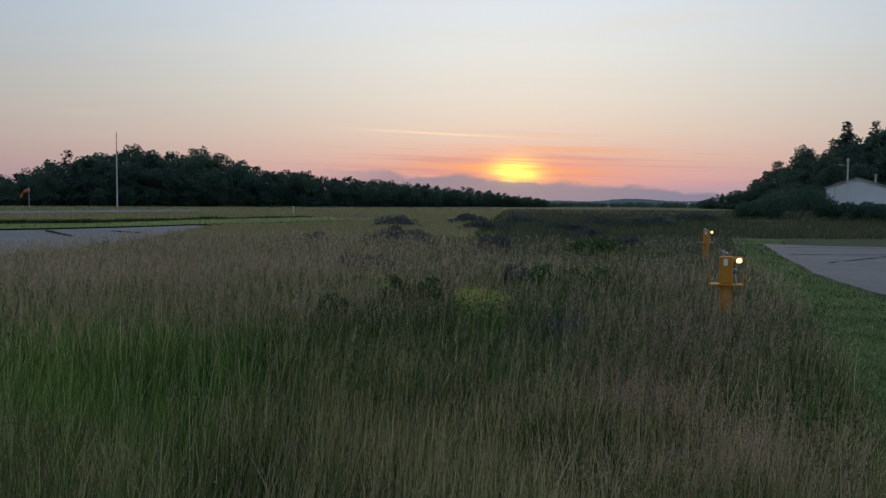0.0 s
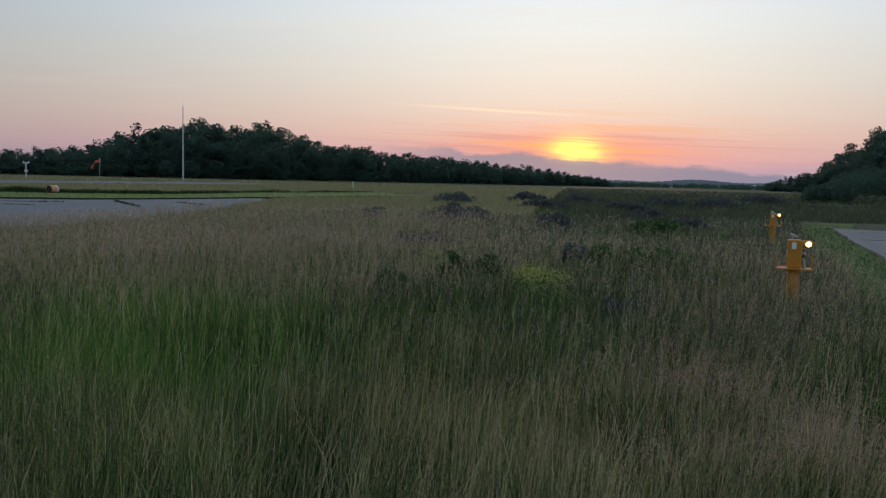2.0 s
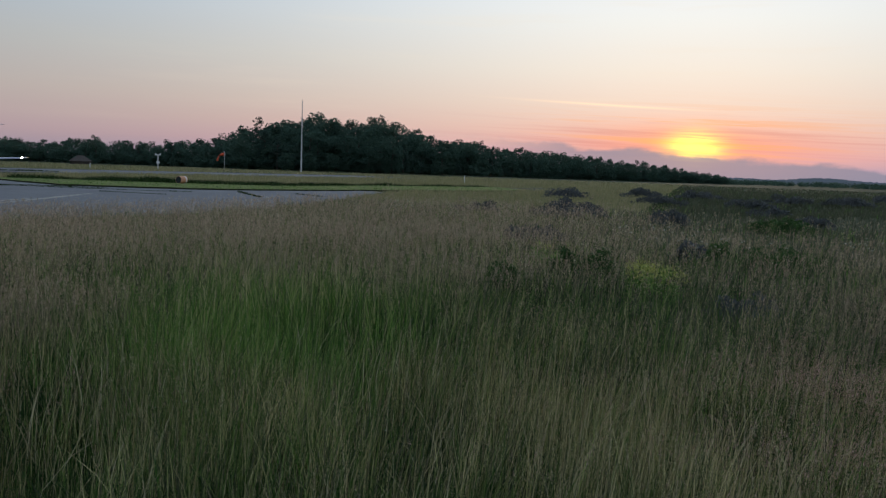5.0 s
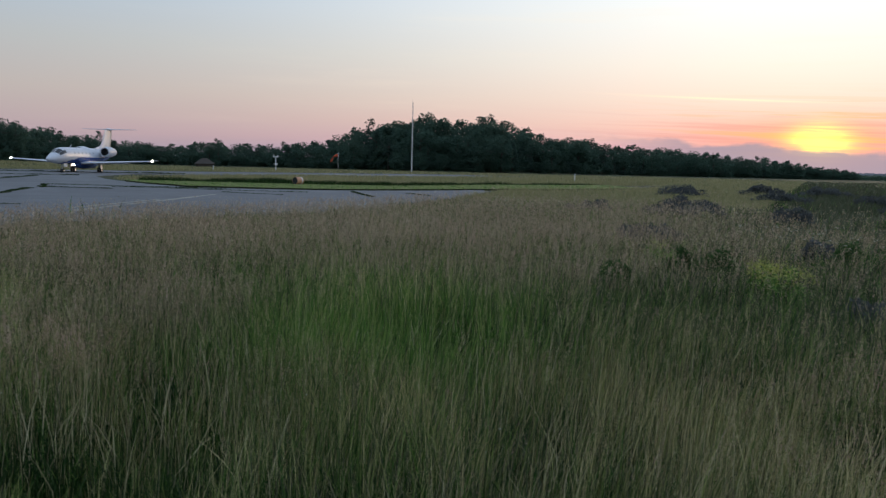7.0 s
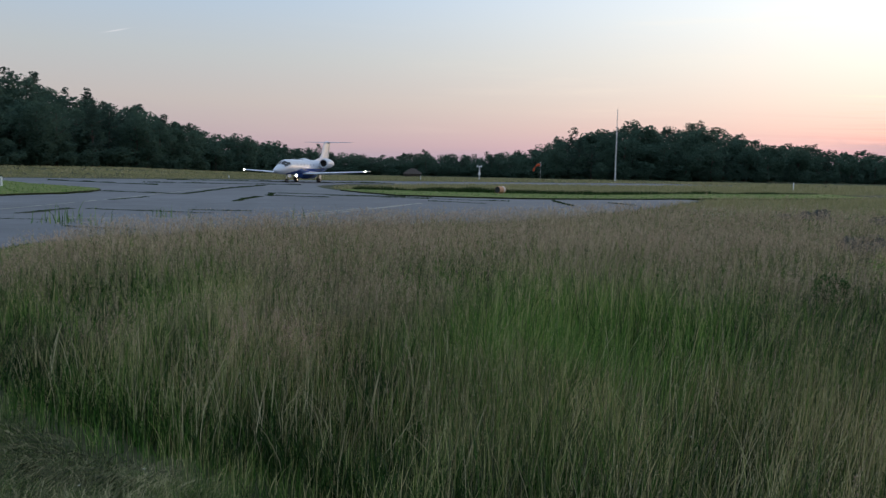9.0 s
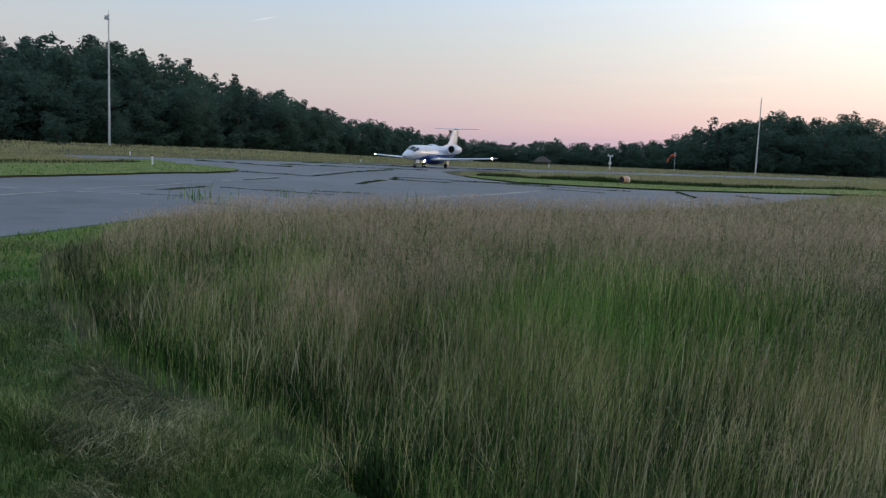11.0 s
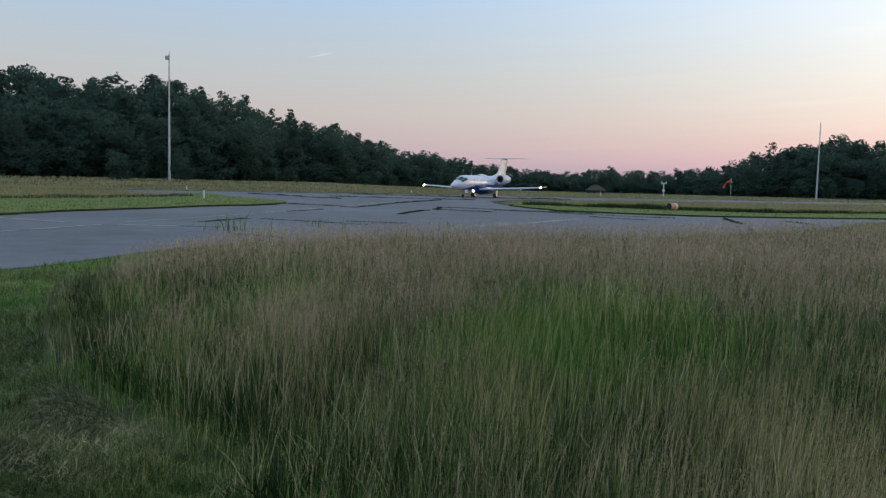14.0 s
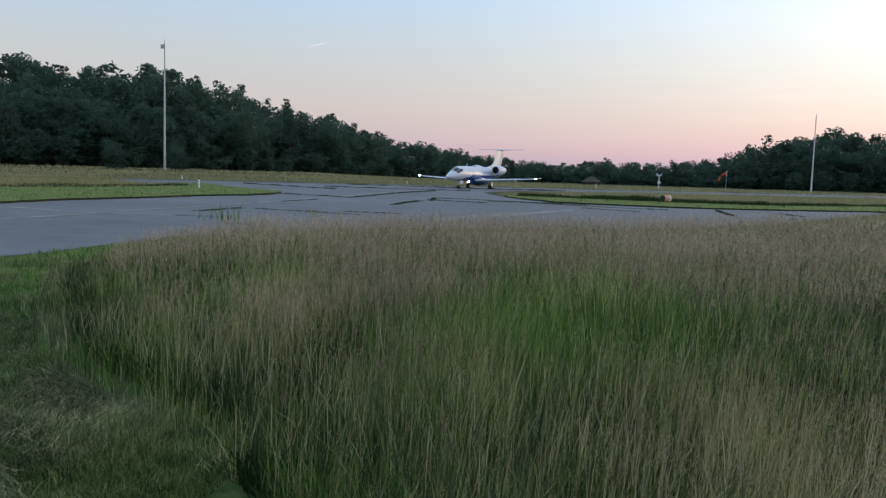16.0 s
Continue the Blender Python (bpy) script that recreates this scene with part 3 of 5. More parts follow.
def pine(seed, height, count, size):
    """White pine: flat tiers of boughs with gaps between."""
    r = np.random.default_rng(seed)
    c, rad = [], []
    for i in range(17):
        t = 0.15 + 0.84 * i / 16
        reach = height * 0.27 * (1.04 - t) ** 0.55 * r.uniform(0.45, 1.25)
        for a in r.uniform(0, 2 * np.pi, 5):
            q = r.uniform(0.3, 1.0)
            c.append((reach * q * math.cos(a), reach * q * math.sin(a), height * t + r.uniform(-0.1, 0.3)))
            rad.append(height * 0.062 * (1.1 - 0.5 * t))
    return leaf_cloud(r, np.array(c), np.array(rad), count, size, 0.5)


def trunk_mesh(seed, height, lean=0.02):
    r = random.Random(seed)
    bm = bmesh.new()
    base = height * 0.018 + 0.05
    p = Vector((0, 0, -0.2))
    for i in range(4):
        q = Vector((r.uniform(-lean, lean) * height, r.uniform(-lean, lean) * height, height * (0.24, 0.48, 0.7, 0.9)[i]))
        add_tube(bm, p, q, base * (1 - 0.22 * i), base * (1 - 0.22 * (i + 1)), 7, False)
        if i:
            for _ in range(3):
                a = r.uniform(0, 6.28)
                add_tube(bm, p, p + Vector((math.cos(a), math.sin(a), r.uniform(0.3, 0.9))) * height * 0.16, base * 0.4, base * 0.1, 5, False)
        p = q
    me = bpy.data.meshes.new("trunk")
    bm.to_mesh(me)
    bm.free()
    me.materials.append(M_BARK)
    return me


TREE_KINDS = []
for s in range(7):
    v, t = broadleaf(20 + s, 12.0, 4200, 0.29)
    me = tri_mesh("crown", v, t)
    me.materials.append(M_LEAF)
    TREE_KINDS.append(("tree", me, trunk_mesh(s, 12.0), "dense dark green broadleaf tree at the wood's edge"))
for s in range(3):
    v, t = pine(50 + s, 12.0, 3200, 0.24)
    me = tri_mesh("crown", v, t)
    me.materials.append(M_PINE)
    TREE_KINDS.append(("pine_tree", me, trunk_mesh(s + 9, 12.0, 0.006), "tall dark white pine with tiered boughs"))


def plant_edge():
    """The front rank of the woods, tree by tree."""
    r = random.Random(3)
    made = {}
    az = -34.0
    while az < 92:
        if -18.5 < az < -8.2:
            az = -8.0
            continue
        e, r0 = (float(q) for q in skyline(az))
        dist = r0 + r.uniform(-4, 6)
        x, y = polar(az, dist)
        h = min(14.5, (1.65 + dist * math.tan(radians(e))) * r.uniform(0.5, 0.95))
        h = max(h, 4.0)
        k = r.randrange(7) if r.random() < 0.86 else 7 + r.randrange(3)
        name, crown, trunk, label = TREE_KINDS[k]
        m = pose(x, y, float(ground_z(x, y)), 0, 0, r.uniform(0, 360)) @ Matrix.Diagonal((max(0.72, h / 12) * r.uniform(1.0, 1.3),) * 2 + (h / 12, 1))
        ob = new(name)
        ob.matrix_world = m
        tagged(ob, label, "tree", "trees along the wood's edge")
        link("trunk", trunk, None, ob)
        link("crown", crown, None, ob)
        az += math.degrees(3.9 * r.uniform(0.7, 1.3) / dist)


plant_edge()


def emergent(az, el, back, kind, label=""):
    """A tree that stands out of the canopy."""
    r0 = float(skyline(az)[1])
    x, y = polar(az, r0 + back)
    z = float(ground_z(x, y))
    h = 1.65 + (r0 + back) * math.tan(radians(el)) - z
    name, crown, trunk, lab = TREE_KINDS[kind]
    ob = new(name)
    w = max(h / 12, 0.62) * (1.0 if kind < 7 else 1.15)
    ob.matrix_world = pose(x, y, z, 0, 0, az * 7) @ Matrix.Diagonal((w, w, h / 12, 1))
    tagged(ob, label or lab, "tree", "trees standing out of the canopy")
    link("trunk", trunk, None, ob)
    link("crown", crown, None, ob)


for k, (a_, e_) in enumerate([(72.8, 6.8), (74.8, 6.25), (65.4, 6.65), (69.1, 6.2), (46.5, 2.25), (19.8, 3.75), (16.2, 3.62), (-24.6, 3.95), (-23.3, 2.9), (34.3, 1.45)]):
    emergent(a_, e_, 38, k % 7)
for k, (a_, e_) in enumerate([(59.7, 5.65), (56.6, 4.8), (53.6, 3.95), (52.0, 3.4), (62.5, 6.0), (-27.2, 5.2), (-28.8, 5.2), (-29.5, 5.1), (70.8, 6.1)]):
    emergent(a_, e_, 38, 7 + k % 3)
emergent(63.8, 1.6, -26, 2, "young broad green tree before the wood")
emergent(67.6, 1.5, -25, 4, "young broad green tree before the wood")


def build_woods():
    """The mass of the woods behind the front rank, and its undergrowth."""
    r = np.random.default_rng(11)
    low = [broadleaf(70 + s, 12.0, 900, 0.55) for s in range(6)] + [pine(80 + s, 12.0, 620, 0.42) for s in range(3)]
    V, T, V2, T2, base, base2 = [], [], [], [], 0, 0
    for row, (back, share) in enumerate([(9, 0.80), (19, 0.9), (30, 0.97), (43, 1.0), (58, 0.97), (-3.0, 0.34), (3.0, 0.5)]):
        az = -36.0
        while az < 94:
            if -18.5 < az < -8.0:
                az = -7.9
            e, r0 = (float(q) for q in skyline(az))
            dist = r0 + back + r.uniform(-4, 4)
            x, y = polar(az, dist)
            z = float(ground_z(x, y))
            full = 1.65 + dist * math.tan(radians(e)) - z
            h = full * share * r.uniform(0.78, 1.06)
            tall = row in (2, 3) and r.random() < 0.10
            if tall:
                h *= 1.14
            h = float(np.clip(h, 1.2, 19))
            k = int(r.integers(0, 6)) if r.random() < 0.85 and not (tall and r.random() < 0.6) else 6 + int(r.integers(0, 3))
            v, t = low[k]
            a = r.uniform(0, 6.28)
            s = h / 12
            wd = max(0.72, s) * r.uniform(1.0, 1.3)
            c, q = math.cos(a) * wd, math.sin(a) * wd
            w = np.stack([v[:, 0] * c - v[:, 1] * q + x, v[:, 0] * q + v[:, 1] * c + y, v[:, 2] * s + z], 1)
            if k < 6:
                V.append(w), T.append(t + base)
                base += len(w)
            else:
                V2.append(w), T2.append(t + base2)
                base2 += len(w)
            az += math.degrees((5.5 if row < 5 else 4.0) * r.uniform(0.7, 1.3) / dist)
    woods = link("woods", tri_mesh("woods", np.concatenate(V), np.concatenate(T)), M_LEAF)
    tagged(woods, "dense dark green broadleaf woods covering low hills", "woods", kind="stuff")
    pines = link("pine_woods", tri_mesh("pine_woods", np.concatenate(V2), np.concatenate(T2)), M_PINE)
    tagged(pines, "dark pines standing among the hillside woods", "woods", kind="stuff")


build_woods()


def far_hedge():
    """Low scrub and hedges closing the far end of the meadow."""
    r = np.random.default_rng(12)
    n = 150
    az = np.radians(r.uniform(-20.5, -6.5, n))
    d = r.uniform(480, 760, n)
    h = (1.9 + d * 0.0019) * r.uniform(0.6, 1.25, n)
    c = np.stack([-d * np.sin(az), d * np.cos(az), h * 0.5], 1)
    V, T, k = [], [], 0
    for p, hh in zip(c, h):
        q = p + r.normal(0, 1, (6, 3)) * np.array([4.0, 2.0, 0.1])
        v, t = leaf_cloud(r, q, np.full(6, hh * 0.5), 220, 0.5)
        V.append(v), T.append(t + k)
        k += len(v)
    ob = link("far_scrub", tri_mesh("far_scrub", np.concatenate(V), np.concatenate(T)), M_LEAF)
    tagged(ob, "dark low scrub and hedges across the far field", "scrub", kind="stuff")


far_hedge()

# ---- grass ----
TALL = [[(-1.7, 2.3), (-2.6, 2.45), (-3.9, 2.4), (-5.4, 2.5), (-7, 3.0), (-9.5, 3.8), (-11.3, 4.7), (-12.1, 5.8), (-14.0, 8.0), (-15.3, 10.2), (-15.4, 15), (-14.1, 18.5),
         (-12.5, 22.5), (-12.1, 28), (-12.3, 34.5), (-13, 41), (-13.8, 48), (-14.8, 55), (-14.5, 60), (-12.2, 64), (-6.6, 77), (-4, 110), (60, 200), (120, 320), (190, 300), (60, 60),
         (60, 42), (17, 41), (15, 40.5), (8.5, 21.3), (5.8, 12.8), (4.0, 7.8), (3.1, 5.6), (2.2, 3.2), (0, 1.9)],
        [(-50, 57.5), (-46, 53.5), (-42.5, 51), (-37.2, 52.6), (-32.5, 55.2), (-28, 55.5), (-24.7, 57.8), (-22.5, 65), (-21, 73), (-12, 90), (-3, 110), (60, 200), (120, 320), (60, 470), (-38, 150), (-60, 90)],
        [(-49, -30), (-52, 13.5), (-52.5, 17), (-56, 24), (-62, 32), (-66, 34), (-75, 38), (-90, 38), (-112, -30)],
        [(-120, -40), (-100, 45), (-92, 75), (-74, 130), (45, 500), (-400, 500), (-400, -60)],
        [(-33, 166), (-56, 173), (45, 500), (60, 470), (-10, 230)]]
GREEN = (-2.5, 6.4, 2.6, 1.4, 108.0)   # patch of lusher, taller grass: centre, half axes, turn


def in_tall(x, y):
    hit = np.zeros(len(x), bool)
    for p in TALL:
        hit |= inside(x, y, p)
    return hit & ~inside(x, y, TAXIWAY) & ~inside(x, y, RUNWAY) & ~inside(x, y, APRON)


def lushness(x, y):
    cx, cy, a, b, turn = GREEN
    t = radians(turn)
    u, v = (x - cx) * math.cos(t) + (y - cy) * math.sin(t), -(x - cx) * math.sin(t) + (y - cy) * math.cos(t)
    g = np.exp(-((u / a) ** 2 + (v / b) ** 2) ** 2)
    g2 = np.exp(-(((x - 2.8) / 1.6) ** 2 + ((y - 14) / 2.2) ** 2)) + np.exp(-(((x - 6) / 2.2) ** 2 + ((y - 27) / 2.5) ** 2))
    g3 = np.exp(-(((x + 4.1) / 1.3) ** 2 + ((y - 2.75) / 0.45) ** 2))
    return np.clip(g + 0.8 * g2 + 0.7 * g3, 0, 1)


def heathy(x, y):
    """Where the meadow turns to dark low heath."""
    return np.clip((x - (-5 + 0.10 * y)) / 5, 0, 1) * np.clip((y - 2) / 9, 0.5, 1)


def stand(x, y):
    """How thick the flowering stalks stand near the viewer: a belt of fescue before the green patch, thinner elsewhere."""
    belt = np.exp(-((y - 3.95 + 0.12 * x) / 0.8) ** 4) * np.clip((x + 3.2) / 0.6, 0, 1)
    left = np.exp(-(((x + 3.9) / 1.1) ** 2 + ((y - 4.3) / 0.9) ** 2))
    base = 0.10 + 0.5 * np.clip((tufted(x + 5, y - 3, 0.55) - 0.3) / 0.4, 0, 1)
    d = np.maximum(np.maximum(0.58 * belt, 0.72 * left), base * (1 - 0.8 * lushness(x, y)) * np.clip((y - 2.4) / 1.0, 0.25, 1))
    d = np.maximum(d * (1 - 0.45 * np.clip((x - 0.3) / 1.0, 0, 1)), 0.85 * np.exp(-(((x - 1.4) / 0.8) ** 2 + ((y - 4.3) / 1.4) ** 2)))
    return d * (1 - 0.92 * gaps(x, y))


def gaps(x, y):
    """Small hollows in the sward, 1 at their middle."""
    return np.clip((patchy(x + 2, y + 5, 2.3) - 0.52) / 0.16, 0, 1)


def rosy(x, y):
    """Where the near heads turn from buff to pinkish brown."""
    return np.clip(np.exp(-(((x - 1.5) / 0.9) ** 2 + ((y - 4.4) / 1.6) ** 2)) + 0.8 * np.exp(-(((x + 4.6) / 1.6) ** 2 + ((y - 3.8) / 0.6) ** 2)) + 0.12, 0, 1)


def edge_fade(x, y):
    """The sward is lower and thinner along the mown edge."""
    yb = np.interp(x, [-14, -12.1, -11.3, -9.5, -7, -5.4, -3.9, -2.6, -1.7, 0, 2], [8.0, 5.8, 4.7, 3.8, 3.0, 2.5, 2.4, 2.45, 2.3, 1.9, 3.0])
    return np.where(x < -2, np.clip(0.35 + 0.65 * (y - yb) / 1.3, 0.35, 1), 1.0)


def tufted(x, y, f=1.0):
    """Slow wave of density and height, in 0..1."""
    return 0.5 + 0.25 * np.sin(x * 1.9 * f + 1.7 * np.sin(y * 1.3 * f)) + 0.25 * np.sin(y * 2.3 * f + 1.9 * np.sin(x * 1.1 * f + 2))


def patchy(x, y, f=1.0):
    """Uneven patches a step or two across, in 0..1."""
    s = np.sin(x * 1.31 * f + 2.1 * np.sin(y * 0.83 * f + 0.7)) + np.sin(y * 1.57 * f + 1.8 * np.sin(x * 0.71 * f - 1.1))
    s = s + 0.7 * np.sin((x + y) * 2.9 * f + 1.5 * np.sin((x - y) * 2.3 * f))
    return np.clip(0.5 + 0.27 * s, 0, 1)


def scatter(r, n, r0, r1, a0=-37.0, a1=84.0):
    """Points that thin out with the square of the distance."""
    d = np.exp(r.uniform(np.log(r0), np.log(r1), n))
    a = np.radians(r.uniform(a0, a1, n))
    return -d * np.sin(a), d * np.cos(a), d


def blades(r, x, y, z, h, w, segs, bend, lean=(0.06, 0.0)):
    """Tapered, arching blades: segs bands each, the last one pointed."""
    n = len(x)
    a = r.uniform(0, 2 * np.pi, n)
    b = r.normal(0, bend, n) * h
    dx, dy = np.cos(a) * b + lean[0] * h, np.sin(a) * b + lean[1] * h
    f = r.uniform(0, 2 * np.pi, n)
    sx, sy = np.cos(f) * w / 2, np.sin(f) * w / 2
    rows = []
    for i in range(segs):
        t = i / segs
        k = t * t
        wd = 1 - 0.55 * t
        droop = 1 - 0.18 * k
        cx, cy, cz = x + dx * k, y + dy * k, z + h * t * droop
        rows.append(np.stack([cx - sx * wd, cy - sy * wd, cz], 1))
        rows.append(np.stack([cx + sx * wd, cy + sy * wd, cz], 1))
    tip = np.stack([x + dx, y + dy, z + h * 0.9], 1)
    rows.append(tip)
    m = len(rows)
    v = np.stack(rows, 1).reshape(-1, 3)
    t = []
    for i in range(segs - 1):
        t += [(2 * i, 2 * i + 1, 2 * i + 3), (2 * i, 2 * i + 3, 2 * i + 2)]
    t.append((2 * segs - 2, 2 * segs - 1, 2 * segs))
    tris = (np.array(t)[None] + (np.arange(n) * m)[:, None, None]).reshape(-1, 3)
    return v, tris, tip


def heads(r, tip, down, count, size, loose=0.9):
    """Loose panicles: small spikelets round the upper stalk."""
    n = len(tip)
    k = r.uniform(0, 1, (n, count))
    ang = r.uniform(0, 2 * np.pi, (n, count))
    spread = size * loose * (0.2 + 0.8 * k)
    c = tip[:, None, :] - down[:, None, :] * k[..., None]
    c = c + np.stack([np.cos(ang) * spread, np.sin(ang) * spread, np.zeros_like(k)], 2)
    s = np.asarray(size)
    u = r.normal(size=(n, count, 3)) * 0.5 + np.array([0, 0, 1.0])
    u /= np.linalg.norm(u, axis=2)[..., None]
    w = r.normal(size=(n, count, 3))
    w -= u * (w * u).sum(2)[..., None]
    w /= np.linalg.norm(w, axis=2)[..., None]
    s3 = s[..., None] if s.ndim else s
    v = np.stack([c - u * s3, c + u * s3, c + w * s3 * 0.26], 2).reshape(-1, 3)
    return v, np.arange(len(v)).reshape(-1, 3)


class Pile:
    def __init__(self):
        self.v, self.t, self.n = [], [], 0

    def add(self, v, t):
        self.v.append(v), self.t.append(t + self.n)
        self.n += len(v)

    def make(self, name, mat, label, category):
        me = tri_mesh(name, np.concatenate(self.v), np.concatenate(self.t))
        return tagged(link(name, me, mat), label, category, kind="stuff")


def grow_meadow():
    r = np.random.default_rng(5)
    green, lush, stalk, seed, rough, dry_field = Pile(), Pile(), Pile(), Pile(), Pile(), Pile()
    for r0, r1, n, segs in ((1.7, 7, 130000, 3), (7, 18, 110000, 2), (18, 260, 230000, 1), (42, 150, 170000, 1)):
        # blades stand in tussocks that fan out
        x, y, d = scatter(r, n // 9, r0, r1)
        x, y, d = np.repeat(x, 9), np.repeat(y, 9), np.repeat(d, 9)
        sprd = np.maximum(0.035, 0.012 * d)
        ox, oy = r.normal(0, 1, len(x)) * sprd, r.normal(0, 1, len(x)) * sprd
        size = np.repeat(r.uniform(0.72, 1.22, len(x) // 9), 9)
        x, y = x + ox, y + oy
        keep = in_tall(x, y)
        x, y, d, size = x[keep], y[keep], d[keep], size[keep]
        tf = tufted(x, y)
        keep = r.uniform(0, 1, len(x)) < (0.55 + 0.45 * tf) * np.where(d < 7, 1 - 0.6 * gaps(x, y), 1.0)
        x, y, d, tf, size = x[keep], y[keep], d[keep], tf[keep], size[keep]
        lu = lushness(x, y)
        h = (0.26 + 0.24 * r.uniform(0, 1, len(x)) + 0.09 * tf) * (1 + 0.40 * lu) * size
        h = np.where(r.uniform(0, 1, len(x)) < 0.12, h * 1.3, h)
        pa = patchy(x, y)
        h = h * (0.78 + 0.4 * patchy(x + 3, y + 9, 1.6))
        heath = heathy(x, y)
        far = np.clip((d - 8) / 10, 0, 1) * (1 - lu)
        h = h * (1 - 0.24 * far) * (1 - 0.06 * heath) * edge_fade(x, y)
        w = np.maximum(0.0042, 0.00085 * d) * r.uniform(0.7, 1.4, len(x))
        out = (d > 38) & (heath < 0.6)
        w = np.where(d > 38, w * 1.25, w)
        h = np.where(out, (r.uniform(0.16, 0.46, len(x)) + 0.08 * patchy(x, y, 0.15)) * size, h)
        w = np.where(out, w * np.where(d > 140, 1.5, 0.6), w)
        u = np.where(out, 9.0, r.uniform(0, 1, len(x)))
        is_lush = u < lu * 0.45 + (0.06 + 0.5 * np.clip((pa - 0.45) / 0.4, 0, 1) * np.clip((16 - d) / 8, 0.1, 1)) * (1 - 0.6 * heath) + 0.25 * (1 - edge_fade(x, y))
        is_rough = ~is_lush & ~out & (r.uniform(0, 1, len(x)) < (0.7 + 0.3 * (d > 25)) * heath)
        is_dry = ~is_lush & ~is_rough & ~out & (r.uniform(0, 1, len(x)) < 0.05 + 0.03 * np.clip((8 - d) / 2, 0, 1) + 0.25 * (1 - heath) * np.clip((d - 30) / 40, 0, 1))
        for pick, pile in ((is_lush, lush), (is_rough, rough), (is_dry, stalk), (out, dry_field), (~is_lush & ~is_rough & ~is_dry & ~out, green)):
            v, t, _ = blades(r, x[pick], y[pick], ground_z(x[pick], y[pick]) - 0.02, h[pick], w[pick], segs, 0.27, (0.06, -0.02))
            pile.add(v, t)
    pale, mid, bent = Pile(), Pile(), Pile()
    for r0, r1, n, segs, count in ((1.8, 6.5, 105000, 3, 7), (6.5, 18, 64000, 2, 8), (18, 60, 110000, 1, 3)):
        # stalks rise several from one root
        k = 5 if segs == 3 else 1
        x, y, d = (np.repeat(q, k) for q in scatter(r, n // k, r0, r1))
        if k > 1:
            x, y = x + r.normal(0, 0.028, len(x)), y + r.normal(0, 0.028, len(x))
        tall = np.repeat(r.uniform(0.82, 1.14, len(x) // k), k)
        keep = in_tall(x, y)
        x, y, d, tall = x[keep], y[keep], d[keep], tall[keep]
        tf = tufted(x + 5, y - 3, 0.55)
        pa = patchy(x, y)
        if segs == 3:
            dens = stand(x, y)
        else:
            dens = (0.10 + 0.9 * np.clip((tf - 0.2) / 0.5, 0, 1)) * (1 - 0.72 * lushness(x, y)) * np.clip(1.25 - 1.1 * pa, 0.12, 1)
            dens = np.where(d > 9, np.maximum(dens, (0.95 - 0.35 * pa) * np.clip((d - 6) / 8, 0, 1)), dens) * (1 - 0.985 * np.clip((d - 26) / 12, 0, 1))
            dens = dens * (1 - heathy(x, y) * (0.5 + 0.42 * np.clip((d - 12) / 14, 0, 1)))
        keep = r.uniform(0, 1, len(x)) < dens
        x, y, d, tall = x[keep], y[keep], d[keep], tall[keep]
        h = (0.54 + 0.20 * r.uniform(0, 1, len(x))) * edge_fade(x, y) * tall
        w = np.maximum(0.0026, 0.00036 * d) * r.uniform(0.7, 1.3, len(d))
        v, t, tip = blades(r, x, y, ground_z(x, y) - 0.02, h, w, segs, 0.13 if segs == 3 else 0.2, (0.07, -0.02))
        if segs == 3:
            # some stalks are still green
            m, q = len(v) // len(x), len(t) // len(x)
            fresh = r.uniform(0, 1, len(x)) < 0.42
            for pick, pile in ((fresh, green), (~fresh, stalk)):
                k = int(pick.sum())
                pile.add(v.reshape(-1, m, 3)[pick].reshape(-1, 3), (t[:q][None] + (np.arange(k) * m)[:, None, None]).reshape(-1, 3))
        else:
            mid.add(v, t)
        root = np.stack([x, y, ground_z(x, y)], 1)
        if segs > 1:
            some = (r.uniform(0, 1, len(x)) < (np.where(rosy(x, y) > 0.4, 1.0, 0.5) if segs == 3 else 1)) & (edge_fade(x, y) > 0.8)
            tip, root, d = tip[some], root[some], d[some]
        size = np.where(d < 6.5, 0.0050 + 0.0004 * d, 0.0014 * d) * r.uniform(0.8, 1.3, len(d))
        pink = r.uniform(0, 1, len(d)) < np.where(d < 6.5, rosy(tip[:, 0], tip[:, 1]), 0.85)
        for pick, pile, more in ((pink, bent if segs == 3 else seed, 7 if segs == 3 else 0), (~pink, pale, 0)):
            if pick.any():
                k = count + more
                hv, ht = heads(r, tip[pick], (tip - root)[pick] * (0.22 if segs == 3 else 0.30), k, np.repeat(size[pick][:, None], k, 1), (2.4 if more else 1.0) if segs == 3 else 0.9)
                pile.add(hv, ht)
    # single broad leaves that catch the light
    x, y, d = scatter(r, 12000, 2.0, 6.5)
    keep = in_tall(x, y) & (r.uniform(0, 1, len(x)) < 0.35 + 0.65 * stand(x, y)) & (y > 2.7)
    x, y, d = x[keep], y[keep], d[keep]
    v, t, _ = blades(r, x, y, np.zeros(len(x)), r.uniform(0.36, 0.66, len(x)), r.uniform(0.0030, 0.0056, len(x)), 3, 0.3)
    pale.add(v, t)
    bent.make("bent_grass_heads", M_ROSY, "loose rosy brown panicles of bent grass", "grass")
    mid.make("weathered_stalks", M_MIDSTALK, "thin weathered flowering stalks across the meadow", "grass")
    pale.make("fescue_heads", M_PALE, "pale buff feathery heads of meadow fescue", "grass")
    # leafy undergrowth deep in the sward, its colour darkened to stand for shade
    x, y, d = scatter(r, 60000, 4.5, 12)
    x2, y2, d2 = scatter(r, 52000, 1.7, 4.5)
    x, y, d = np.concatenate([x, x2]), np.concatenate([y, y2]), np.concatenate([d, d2])
